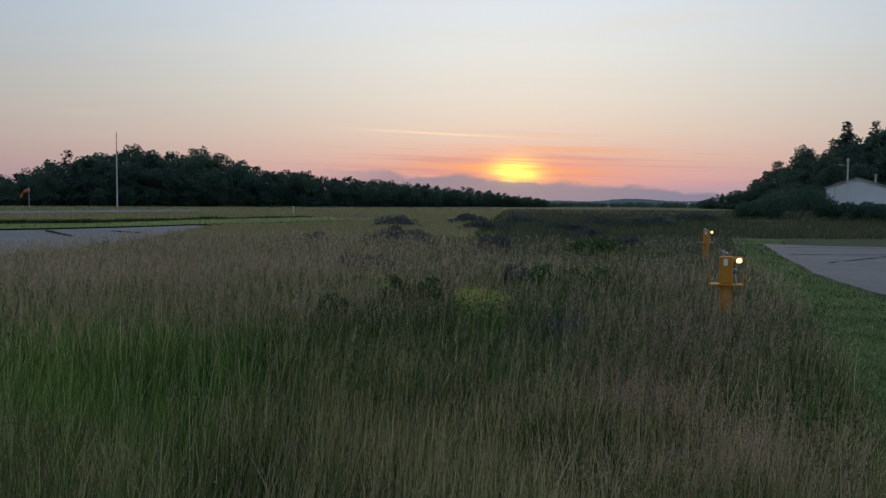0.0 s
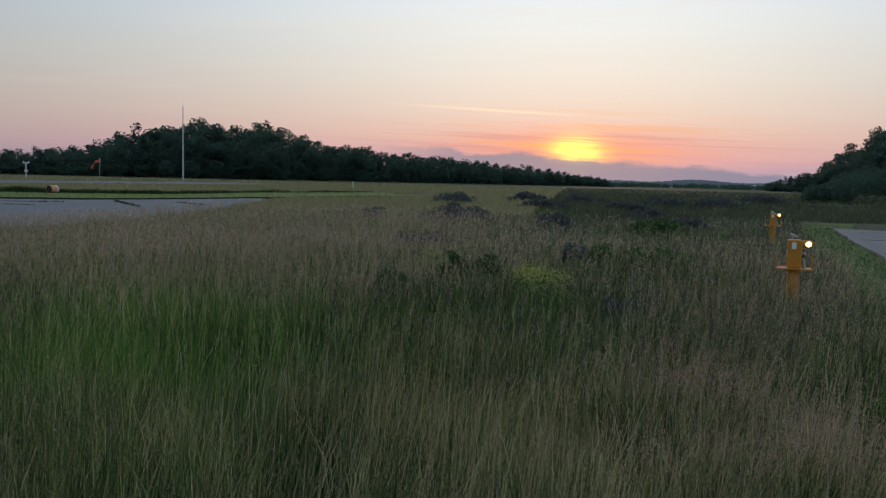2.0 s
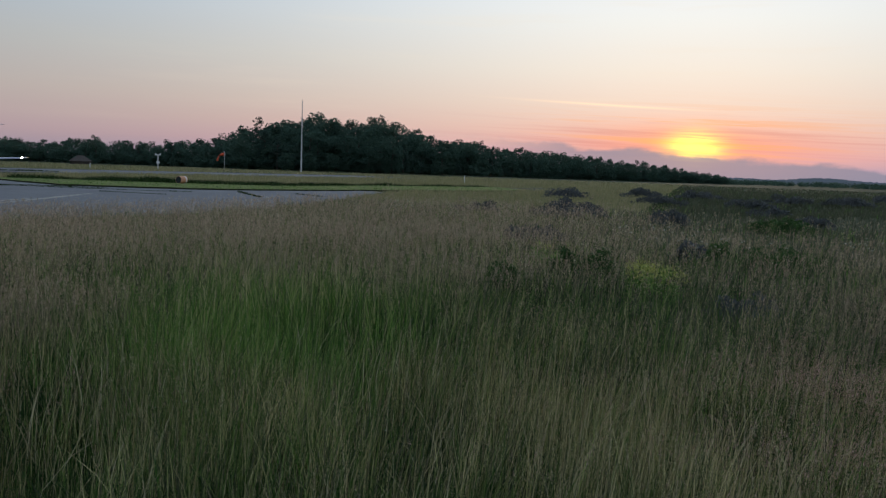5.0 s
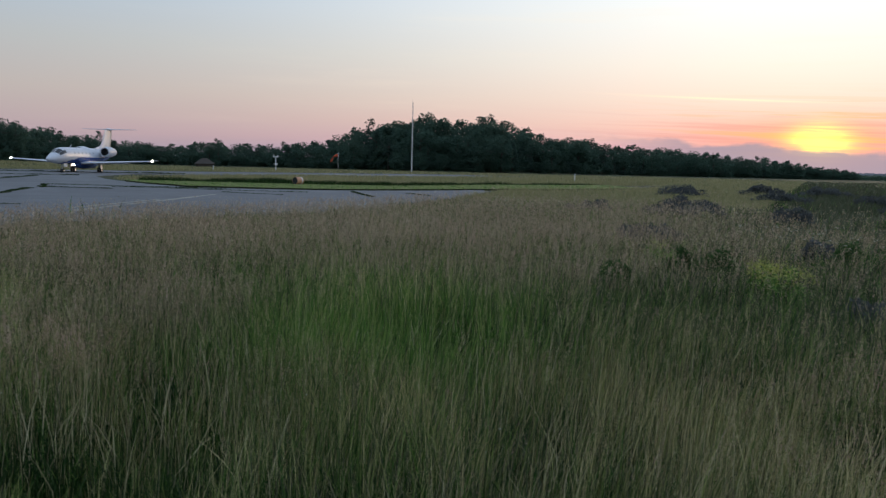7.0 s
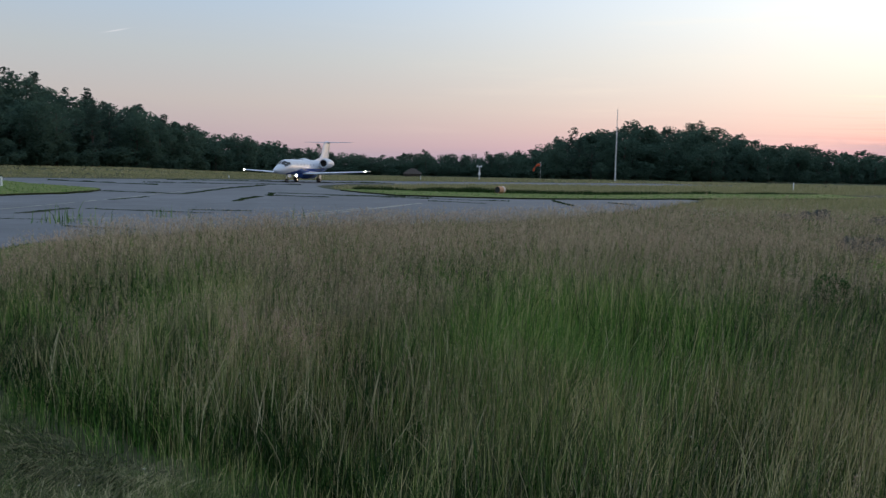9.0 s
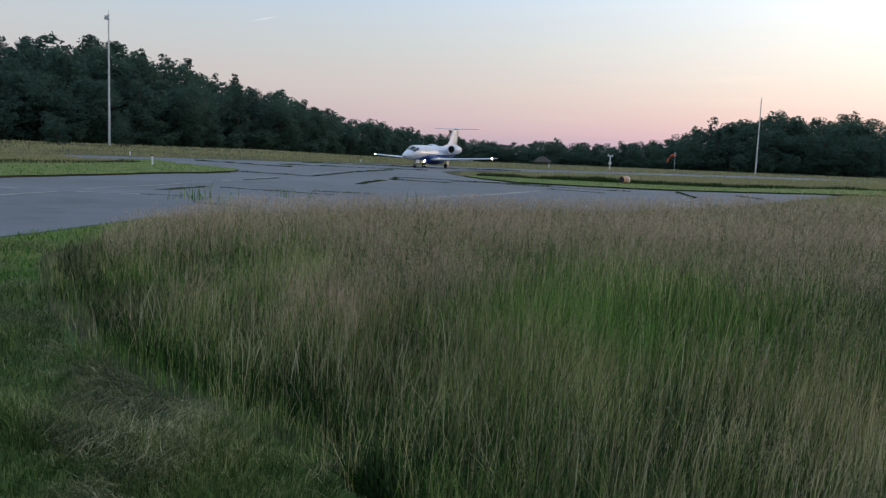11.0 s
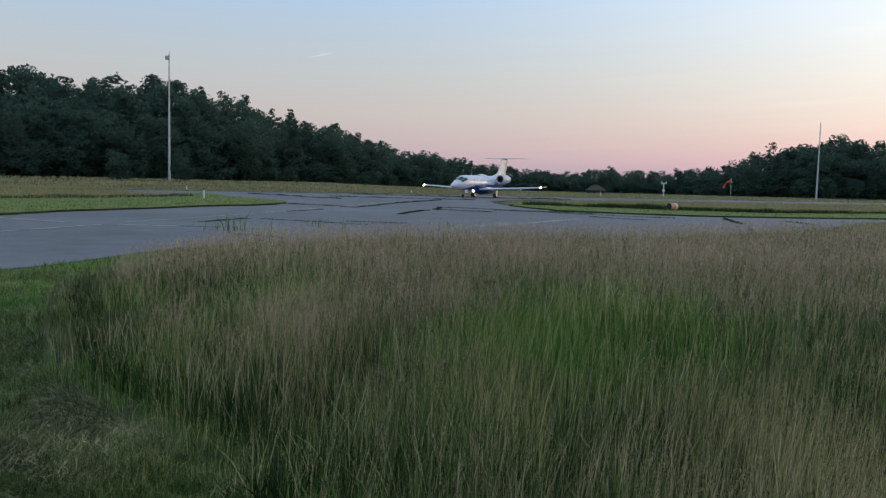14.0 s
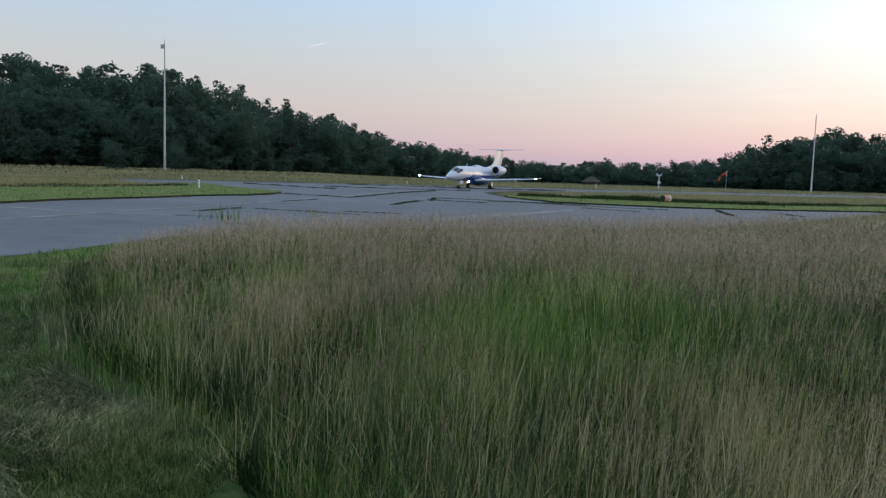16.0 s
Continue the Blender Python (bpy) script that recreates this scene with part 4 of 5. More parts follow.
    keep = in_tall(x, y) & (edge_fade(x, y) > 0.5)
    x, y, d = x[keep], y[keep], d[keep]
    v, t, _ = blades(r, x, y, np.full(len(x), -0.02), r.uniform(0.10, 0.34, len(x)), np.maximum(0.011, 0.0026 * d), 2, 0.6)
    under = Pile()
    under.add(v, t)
    under.make("undergrowth", M_UNDER, "leafy undergrowth beneath the tall grass, darkened as shade", "undergrowth")
    green.make("meadow_grass", M_BLADE, "tall uncut green and straw meadow grass", "grass")
    lush.make("lush_grass", M_LUSH, "patches of lush fresh green tall grass", "grass")
    rough.make("rough_meadow", M_ROUGH, "dark low rough heath and meadow growth", "grass")
    dry_field.make("dry_field_grass", M_FAR, "pale olive and tan uncut grass across the field", "grass")
    stalk.make("grass_stalks", M_STRAW, "thin dry straw-coloured flowering grass stalks", "grass")
    seed.make("grass_seed_heads", M_SEED, "pinkish brown seed heads of meadow grass", "grass")


grow_meadow()


def grow_lawn():
    r = np.random.default_rng(6)
    lawn, fresh, hay = Pile(), Pile(), Pile()
    for r0, r1, n, a0, a1 in ((2.0, 10, 100000, 40, 86), (4, 40, 60000, -37, -17), (10, 24, 14000, 10, 84), (9, 20, 15000, 58, 86), (28, 85, 34000, 5, 84), (0.25, 9, 12000, 86, 323), (0.25, 2.2, 9000, -37, 86)):
        x, y, d = scatter(r, n, r0, r1, a0, a1)
        hit, base = np.zeros(len(x), bool), np.full(len(x), 0.015)
        for key, p in MOWN.items():
            here = inside(x, y, p)
            hit |= here
            base[here] = 0.015 if key in ("verge", "verge_taxi") else 0.125
        hit &= ~inside(x, y, TAXIWAY) & ~inside(x, y, APRON)
        x, y, d, base = x[hit], y[hit], d[hit], base[hit]
        clump = np.clip((patchy(x, y, 3.1) - 0.25) / 0.5, 0, 1) * tufted(x, y, 1.7)
        h = (0.04 + (0.05 + 0.20 * clump) * r.uniform(0.2, 1, len(x))) * np.where(base > 0.1, 0.7, np.where(x > 0.5, 0.5, 1.0))
        v, t, _ = blades(r, x, y, base, h, np.maximum(0.0034, 0.0007 * d) * r.uniform(0.6, 1.4, len(x)), 2, 0.8, (0.2, -0.1))
        young = (base > 0.1) | ((x < -8.5) & (d > 8))
        m, q = len(v) // max(1, len(x)), len(t) // max(1, len(x))
        for pick, pile in ((young, fresh), (~young, lawn)):
            k = int(pick.sum())
            if k:
                pile.add(v.reshape(-1, m, 3)[pick].reshape(-1, 3), (t[:q][None] + (np.arange(k) * m)[:, None, None]).reshape(-1, 3))
    # cut hay left lying by the mower along the tall edge: long curved straws in swathes
    n = 52000
    x = np.concatenate([r.uniform(-12, -1.2, n // 2), r.uniform(-5.5, -0.6, n // 2)])
    y = np.interp(x, [-12, -9.5, -7, -5.4, -3.9, -1.5], [5.2, 3.8, 3.0, 2.5, 2.4, 2.2]) + r.normal(0, 0.55, n) - 0.45
    swathe = np.clip((patchy(x + 1, y - 2, 2.0) - 0.3) / 0.4, 0, 1)
    keep = ~in_tall(x, y) & ~inside(x, y, TAXIWAY) & (r.uniform(0, 1, n) < 0.06 + 0.94 * swathe ** 2)
    x, y, swathe = x[keep], y[keep], swathe[keep]
    z = 0.03 + 0.10 * r.uniform(0, 1, len(x)) * swathe
    h = r.uniform(0.03, 0.10, len(x))
    a = 2.6 * np.sin(x * 1.3 + 2.0 * np.sin(y * 1.9)) + r.normal(0, 0.7, len(x))
    reach = r.uniform(0.8, 3.4, len(x)) * h
    v, t, _ = blades(r, x, y, z, h, r.uniform(0.0022, 0.0042, len(x)), 2, 0.3)
    v = v.reshape(len(x), 5, 3)
    for row, f in ((2, 0.45), (3, 0.45), (4, 1.0)):
        v[:, row, 0] += np.cos(a) * reach * f
        v[:, row, 1] += np.sin(a) * reach * f
    v[:, 4, 2] -= h * r.uniform(0.2, 0.9, len(x))
    hay.add(v.reshape(-1, 3), t)
    fresh.make("verge_grass", M_LUSH, "fresh green mown grass along the taxiway", "grass")
    lawn.make("short_grass", M_LAWN, "short mown grass blades along the verges", "grass")
    hay.make("cut_hay", M_HAY, "dry grass clippings lying on the mown verge", "hay")


grow_lawn()


def edge_shade_growth():
    """Coarse growth along the border of the uncut grass, coloured dark for its shade."""
    r = np.random.default_rng(21)
    pile = Pile()
    lines = [((-42, 51.3), (-37.2, 53.2), 1.0, 0.45, 900), ((-37.2, 53.2), (-28, 56.4), 1.8, 0.62, 3600), ((-28, 56.4), (-24.4, 58.6), 1.5, 0.5, 1300), ((-24.4, 58.6), (-21.6, 71), 1.4, 0.45, 1900),
             ((-21.6, 71), (-13, 88), 1.4, 0.45, 1600), ((-53, 14), (-62.6, 32.4), 0.7, 0.42, 1700), ((-52, 0), (-53, 14), 0.7, 0.42, 800)]
    for p, q, wide, high, n in lines:
        n *= 2
        f = r.uniform(0, 1, n)
        off = r.normal(0, 0.45, n) * wide
        dx, dy = q[0] - p[0], q[1] - p[1]
        ln = math.hypot(dx, dy)
        x, y = p[0] + dx * f - dy / ln * off, p[1] + dy * f + dx / ln * off
        h = high * r.uniform(0.45, 1.1, n) * (0.7 + 0.5 * patchy(x, y, 0.4))
        v, t, _ = blades(r, x, y, np.full(n, -0.02), h, np.full(n, 0.035), 2, 0.35)
        pile.add(v, t)
    pile.make("edge_shade_growth", M_UNDER, "coarse growth along the uncut grass, dark for its shade", "grass")


edge_shade_growth()

# ---- the jet ----
HULL = [(8.55, 1.42, 0.03, 0.03), (8.35, 1.43, 0.20, 0.17), (7.9, 1.47, 0.40, 0.33), (7.2, 1.56, 0.60, 0.52), (6.6, 1.68, 0.72, 0.70), (6.0, 1.80, 0.80, 0.86),
        (5.3, 1.84, 0.85, 0.92), (2.5, 1.85, 0.87, 0.94), (-2.5, 1.87, 0.87, 0.94), (-4.2, 1.94, 0.80, 0.88), (-5.6, 2.04, 0.63, 0.72), (-7.0, 2.16, 0.40, 0.46), (-8.2, 2.27, 0.13, 0.16)]


def hull_at(x, a, lift=0.0):
    """Point of the hull at station x and angle a (0 on top, to the left side positive)."""
    hs = np.array(HULL[::-1])
    zc, ry, rz = (float(np.interp(x, hs[:, 0], hs[:, k])) for k in (1, 2, 3))
    return Vector((x, (ry + lift) * math.sin(a), zc + (rz + lift) * math.cos(a)))


def hull_patch(name, x0, x1, a0, a1, mat, parent, slant=0.0, lift=0.012, label=""):
    """A pane or panel that follows the hull."""
    bm = bmesh.new()
    n = 6
    g = [[bm.verts.new(hull_at(x0 + (x1 - x0) * i / n + slant * j / n, radians(a0 + (a1 - a0) * j / n), lift)) for j in range(n + 1)] for i in range(n + 1)]
    for i in range(n):
        for j in range(n):
            bm.faces.new((g[i][j], g[i + 1][j], g[i + 1][j + 1], g[i][j + 1]))
    bmesh.ops.recalc_face_normals(bm, faces=bm.faces)
    return part(name, bm, mat, parent, label, smooth=True)


def foil(name, stations, mat, parent, label=""):
    """A wing from (leading x, trailing x, y, z, thickness) stations; upright ones give y for z."""
    bm = bmesh.new()
    prof = [(0, 0), (0.08, 0.6), (0.3, 1), (0.65, 0.6), (1, 0.04), (0.65, -0.35), (0.3, -0.6), (0.08, -0.45)]
    rows = []
    for lead, trail, at, th, up in stations:
        rows.append([bm.verts.new(Vector((lead + (trail - lead) * u, *at)) + Vector(up) * th * w) for u, w in prof])
    n = len(prof)
    for a, b in zip(rows, rows[1:]):
        for i in range(n):
            bm.faces.new((a[i], a[(i + 1) % n], b[(i + 1) % n], b[i]))
    bm.faces.new(rows[0][::-1])
    bm.faces.new(rows[-1])
    bmesh.ops.recalc_face_normals(bm, faces=bm.faces)
    return part(name, bm, mat, parent, label, smooth=False)


def spun(bm, profile, centre, n=24):
    """A body turned about a line along x: (x, radius) pairs."""
    rows = [[bm.verts.new((centre[0] + x, centre[1] + r * math.cos(6.2832 * i / n), centre[2] + r * math.sin(6.2832 * i / n))) for i in range(n)] for x, r in profile]
    for a, b in zip(rows, rows[1:]):
        for i in range(n):
            bm.faces.new((a[i], a[(i + 1) % n], b[(i + 1) % n], b[i]))
    return bm


def wheel(parent, x, y, r, w):
    bm = bmesh.new()
    prof = [(-w / 2, r * 0.55), (-w / 2, r * 0.86), (-w * 0.36, r * 0.97), (0, r), (w * 0.36, r * 0.97), (w / 2, r * 0.86), (w / 2, r * 0.55)]
    n = 22
    rows = [[bm.verts.new((x + q * math.cos(6.2832 * i / n), y + s, r + q * math.sin(6.2832 * i / n))) for i in range(n)] for s, q in prof]
    for a, b in zip(rows, rows[1:]):
        for i in range(n):
            bm.faces.new((a[i], a[(i + 1) % n], b[(i + 1) % n], b[i]))
    tyre = part("tyre", bm, M_DARK, parent, smooth=True)
    tube("rim", (x, y - w * 0.4, r), (x, y + w * 0.4, r), r * 0.57, M_JETGREY, tyre, n=18)


def build_jet(at, heading):
    jet = thing("business_jet", at, heading, "white twin-engine business jet with a blue belly, taxiing lights on", "airplane")
    bm = bmesh.new()
    n = 40
    xs = [h[0] for h in HULL]
    xs = sorted({*xs, *np.linspace(-8.2, 8.2, 34).tolist()}, reverse=True)
    rows = [[bm.verts.new(hull_at(x, 2 * math.pi * i / n)) for i in range(n)] for x in xs]
    for a, b in zip(rows, rows[1:]):
        for i in range(n):
            f = bm.faces.new((a[i], b[i], b[(i + 1) % n], a[(i + 1) % n]))
            c = f.calc_center_median()
            f.material_index = 1 if c.z < (1.72 if c.x < 2.6 else 1.72 - 0.17 * (c.x - 2.6)) + (0.06 * (-c.x - 3) if c.x < -3 else 0) else 0
    bm.faces.new(rows[0])
    bm.faces.new(rows[-1][::-1])
    bmesh.ops.recalc_face_normals(bm, faces=bm.faces)
    hull = part("fuselage", bm, M_JETWHITE, jet, "white upper hull over a deep blue belly", smooth=True)
    hull.data.materials.append(M_JETBLUE)
    for s in (1, -1):
        hull_patch("windshield", 7.05, 6.20, 3 * s, 42 * s, M_JETGLASS, hull, -0.12)
        hull_patch("side_window", 6.85, 5.60, 44 * s, 68 * s, M_JETGLASS, hull, 0.05)
        for k in range(6):
            x = 4.0 - 0.95 * k
            hull_patch("cabin_window", x, x - 0.30, 62 * s, 76 * s, M_PANE, hull)
    hull_patch("cabin_door", 5.35, 4.55, 50, 112, M_JETWHITE, hull, lift=0.008)
    tube("antenna", (3.2, 0, 2.76), (2.95, 0, 3.10), 0.05, M_JETWHITE, hull, r1=0.02, n=6)
    bm = bmesh.new()
    spun(bm, [(3.2, 0.05), (2.4, 0.55), (0.5, 0.78), (-2.0, 0.72), (-3.6, 0.10)], (-0.4, 0, 1.16))
    part("belly_fairing", bm, M_JETBLUE, hull, smooth=True)
    up = (0, 0, 1)
    for s, side in ((1, "left"), (-1, "right")):
        wing = foil("wing", [(1.9, -1.0, (0.5 * s, 1.05), 0.20, up), (1.35, -1.05, (2.4 * s, 1.13), 0.16, up), (0.35, -0.95, (7.9 * s, 1.42), 0.08, up), (0.0, -0.95, (8.45 * s, 1.52), 0.04, up)], M_JETWHITE, jet)
        foil("flap", [(-0.80, -1.75, (1.1 * s, 0.92), 0.05, up), (-0.80, -1.45, (5.0 * s, 1.12), 0.04, up)], M_JETGREY, wing)
        foil("aileron", [(-0.85, -1.15, (5.2 * s, 1.24), 0.03, up), (-0.85, -1.12, (7.7 * s, 1.40), 0.02, up)], M_JETWHITE, wing)
        bm = bmesh.new()
        bmesh.ops.create_icosphere(bm, subdivisions=2, radius=0.10, matrix=Matrix.Translation((0.36, 8.15 * s, 1.47)))
        part("wingtip_light", bm, M_JETLIT, wing, "bright white wingtip light", smooth=True)
        pod = part("engine", spun(bmesh.new(), [(1.30, 0.44), (1.42, 0.50), (1.36, 0.56), (0.9, 0.62), (0.0, 0.62), (-0.8, 0.52), (-1.45, 0.36), (-1.46, 0.30)], (-3.7, 1.52 * s, 2.42)), M_JETWHITE, jet, smooth=True)
        part("intake", spun(bmesh.new(), [(1.30, 0.44), (0.7, 0.46), (0.68, 0.02)], (-3.7, 1.52 * s, 2.42)), M_DARK, pod, smooth=True)
        part("exhaust", spun(bmesh.new(), [(-1.46, 0.30), (-1.2, 0.28), (-1.2, 0.01)], (-3.7, 1.52 * s, 2.42)), M_DARK, pod)
        box("pylon", (-4.6, min(0.6 * s, 1.1 * s), 2.28), (-3.1, max(0.6 * s, 1.1 * s), 2.46), M_JETWHITE, pod, bevel=0.05)
        foil("stabilizer", [(-6.75, -8.05, (0.0, 5.22), 0.07, up), (-7.35, -8.25, (3.3 * s, 5.28), 0.03, up)], M_JETWHITE, jet)
        gear = tube("main_gear", (-0.75, 1.55 * s, 1.05), (-0.85, 1.55 * s, 0.32), 0.07, M_JETGREY, jet)
        for o in (-0.14, 0.14):
            wheel(gear, -0.9, 1.55 * s + o, 0.31, 0.18)
        box("gear_door", (-1.05, 1.80 * s - 0.01, 0.45), (-0.45, 1.80 * s + 0.01, 1.0), M_JETWHITE, gear, bevel=0.004)
    lamp = bmesh.new()
    bmesh.ops.create_icosphere(lamp, subdivisions=2, radius=0.15, matrix=Matrix.Translation((2.55, 0.05, 0.88)))
    part("landing_light", lamp, M_JETLIT, jet, "bright lit landing light", smooth=True)
    side = (0, 1, 0)
    foil("fin", [(-4.2, -7.2, (0, 2.7), 0.14, side), (-5.2, -7.5, (0, 3.6), 0.12, side), (-6.25, -8.1, (0, 5.2), 0.08, side)], M_JETWHITE, jet)
    foil("rudder", [(-7.15, -7.65, (0, 2.75), 0.06, side), (-8.0, -8.35, (0, 5.1), 0.05, side)], M_JETGREY, jet, "grey-blue rudder")
    bm = bmesh.new()
    spun(bm, [(0.95, 0.02), (0.55, 0.13), (-0.3, 0.15), (-1.0, 0.03)], (-7.4, 0, 5.24), 14)
    part("tail_bullet", bm, M_JETWHITE, jet, smooth=True)
    foil("dorsal_fillet", [(-2.6, -5.4, (0, 2.72), 0.05, side), (-4.7, -5.6, (0, 3.15), 0.04, side)], M_JETWHITE, jet)
    nose = tube("nose_gear", (5.25, 0, 1.1), (5.15, 0, 0.22), 0.055, M_JETGREY, jet)
    for o in (-0.11, 0.11):
        wheel(nose, 5.12, o, 0.22, 0.14)
    box("gear_door", (4.6, 0.30, 0.62), (5.5, 0.32, 1.0), M_JETWHITE, nose, bevel=0.004)
    return jet


jx, jy = polar(42.75, 103.0)
# nose towards the viewer, turned to the viewer's left
build_jet((jx, jy, 0.042), -90 + 42.75 - 24)

# ---- airfield things ----
def approach_light(az, r, top):
    x, y = polar(az, r)
    z0 = float(ground_z(x, y))
    s = top / 1.0
    ob = thing("approach_light", (x, y, z0), az, "orange-yellow steel approach light post with a lit lamp", "runway light", "approach light posts")
    tube("post", (0, 0, -0.05), (0, 0, 0.60 * s), 0.08, M_POSTYEL, ob, n=20)
    bm = bmesh.new()
    add_box(bm, (-0.09, -0.085, 0.60 * s), (0.09, 0.085, 0.985 * s), 0.02)
    part("housing", bm, M_POSTYEL, ob)
    box("nameplate", (-0.035, -0.089, 0.86 * s), (0.02, -0.0855, 0.95 * s), M_WHITE, ob)
    tray = box("tray", (-0.22, -0.13, 0.58 * s), (0.23, 0.13, 0.60 * s), M_POSTYEL, ob, bevel=0.006)
    for px in (-0.21, 0.22):
        tube("guard_rod", (px, 0, 0.60 * s), (px, 0, 0.79 * s), 0.010, M_POSTYEL, tray, n=8)
    lamp = part("lamp", add_tube(bmesh.new(), (0.09, 0.0, 0.93 * s), (0.165, 0.0, 0.93 * s), 0.05, 0.055, 16), M_POSTYEL, ob)
    part("lamp_hood", add_tube(bmesh.new(), (0.165, 0.02, 0.93 * s), (0.215, 0.02, 0.93 * s), 0.055, 0.045, 16), M_POSTYEL, lamp)
    bm = bmesh.new()
    bmesh.ops.create_icosphere(bm, subdivisions=2, radius=0.036, matrix=Matrix.Translation((0.165, -0.045, 0.93 * s)) @ Matrix.Diagonal((1.1, 0.6, 1, 1)))
    part("lens", bm, M_LAMPLIT, lamp, "glowing warm white lens", smooth=True)
    tube("bracket", (-0.03, 0, 0.98 * s), (-0.05, 0, 1.04 * s), 0.014, M_STEEL, ob, n=8)
    tube("sensor", (-0.07, -0.01, 1.055 * s), (0.02, -0.01, 1.02 * s), 0.018, M_STEEL, ob, n=10)
    tube("conduit", (0.135, -0.02, 0.60 * s), (0.105, -0.02, 0.74 * s), 0.02, M_STEEL, tray, n=10)
    tube("conduit", (0.115, 0.05, 0.60 * s), (0.11, 0.03, 0.86 * s), 0.007, M_DARK, tray, n=6)
    bm = bmesh.new()
    bmesh.ops.create_icosphere(bm, subdivisions=1, radius=0.026, matrix=Matrix.Translation((0.115, -0.03, 0.80 * s)))
    part("junction_cap", bm, M_STEEL, tray, smooth=True)
    return ob


approach_light(-20.3, 11.85, 0.99)
approach_light(-18.9, 26.0, 0.92)


def tall_mast(az, r, height, rad, label, head):
    x, y = polar(az, r)
    ob = thing("mast", (x, y, float(ground_z(x, y))), az, label, "mast")
    k = 5
    for i in range(k):
        tube("pole_section", (0, 0, height * i / k), (0, 0, height * (i + 1) / k), rad * (1 - 0.11 * i), M_POLE, ob, r1=rad * (1 - 0.11 * (i + 1)), n=12)
    tube("foot_plate", (0, 0, 0), (0, 0, 0.12), rad * 2.2, M_STEEL, ob)
    if head:
        box("lamp_head", (-0.75, -0.2, height - 1.1), (-0.1, 0.2, height - 0.35), M_STEEL, ob, bevel=0.05)
        tube("lamp_arm", (0, 0, height - 0.2), (-0.5, 0, height - 0.5), 0.06, M_STEEL, ob)
        tube("finial", (0, 0, height), (0, 0, height + 0.8), 0.05, M_STEEL, ob, r1=0.02, n=8)
    else:
        tube("finial", (0, 0, height), (0, 0, height + 0.5), 0.04, M_STEEL, ob, r1=0.02, n=8)
    return ob


tall_mast(21.08, 230, 19.7, 0.22, "slender pale grey steel mast before the woods", False)
tall_mast(64.5, 171.3, 25.1, 0.24, "tall weathered white pole with a lamp head", True)

# windsock
x, y = polar(26.24, 203)
sock = thing("windsock", (x, y, 0), 26, "faded orange windsock drooping on a thin pole", "windsock")
tube("pole", (0, 0, 0), (0, 0, 4.4), 0.05, M_POLE, sock, r1=0.035)
tube("ring", (-0.05, -0.02, 3.85), (-0.05, 0.02, 3.85), 0.32, M_STEEL, sock, n=16)
bm = bmesh.new()
path = [(-0.05, 3.9, 0.36), (-0.7, 3.85, 0.33), (-1.25, 3.55, 0.29), (-1.5, 2.9, 0.25), (-1.6, 2.3, 0.22)]
rows = []
for i, (px, pz, rr) in enumerate(path):
    t = radians((0, 8, 38, 72, 80)[i])
    rows.append([bm.verts.new((px + rr * math.cos(q) * math.sin(t), rr * math.sin(q), pz + rr * math.cos(q) * math.cos(t))) for q in [6.2832 * k / 16 for k in range(16)]])
for p, q in zip(rows, rows[1:]):
    for i in range(16):
        bm.faces.new((p[i], p[(i + 1) % 16], q[(i + 1) % 16], q[i]))
part("sleeve", bm, M_ORANGE, sock, "orange cloth sleeve", smooth=True)
bm = bmesh.new()
bmesh.ops.create_icosphere(bm, subdivisions=2, radius=0.14, matrix=Matrix.Translation((0, 0, 4.45)))
part("obstruction_lamp", bm, M_WHITE, sock, smooth=True)

# weather station
x, y = polar(30.5, 173)
wx = thing("weather_station", (x, y, 0), 30.6, "white pole-mounted weather station standing in grass", "weather station")
tube("pole", (0, 0, 0), (0, 0, 2.9), 0.10, M_WHITE, wx)
box("crossarm", (-0.55, -0.07, 2.85), (0.55, 0.07, 3.05), M_WHITE, wx, bevel=0.02)
box("instrument_box", (-0.30, -0.15, 1.25), (0.34, 0.15, 1.65), M_WHITE, wx, bevel=0.03)
tube("sensor", (-0.42, 0, 3.05), (-0.42, 0, 3.35), 0.07, M_WHITE, wx)
tube("sensor", (0.42, 0, 3.05), (0.42, 0, 3.30), 0.07, M_WHITE, wx)


def marker_post(az, r, h, label, cap=True):
    x, y = polar(az, r)
    ob = thing("marker_post", (x, y, 0.0), az, label, "marker post", "white marker posts")
    tube("post", (0, 0, 0), (0, 0, h), 0.065, M_WHITE, ob, n=12)
    tube("base", (0, 0, 0), (0, 0, 0.09), 0.17, M_DARK, ob, n=12)
    if cap:
        tube("cap", (0, 0, h), (0, 0, h + 0.10), 0.075, M_DARK, ob, n=12)
    return ob


marker_post(61.7, 62.0, 0.78, "short white taxiway marker post with dark cap")
marker_post(63.2, 108.0, 0.7, "short white taxiway marker post with dark cap")
marker_post(47.85, 128.0, 0.6, "small white marker post in dry grass", False)
marker_post(34.65, 150.0, 1.0, "small white marker post in dry grass", False)
marker_post(9.65, 120.0, 1.15, "small white marker post in dry grass", False)

# drum lying on its side at the pavement's edge
x, y = polar(29.0, 61.0)
drum = thing("drum", (x, y, 0.13), 29.9 + 48, "weathered orange drum lying on the mown verge", "drum")
bm = bmesh.new()
spun(bm, [(-0.34, 0.25), (-0.34, 0.262), (-0.17, 0.25), (-0.14, 0.262), (0.12, 0.262), (0.14, 0.25), (0.34, 0.262), (0.34, 0.25)], (0, 0, 0.262), 24)
part("shell", bm, M_BARREL, drum, smooth=False)
tube("open_end", (-0.335, 0, 0.262), (-0.31, 0, 0.262), 0.246, M_DARK, drum, "dark open end of the drum", n=24)
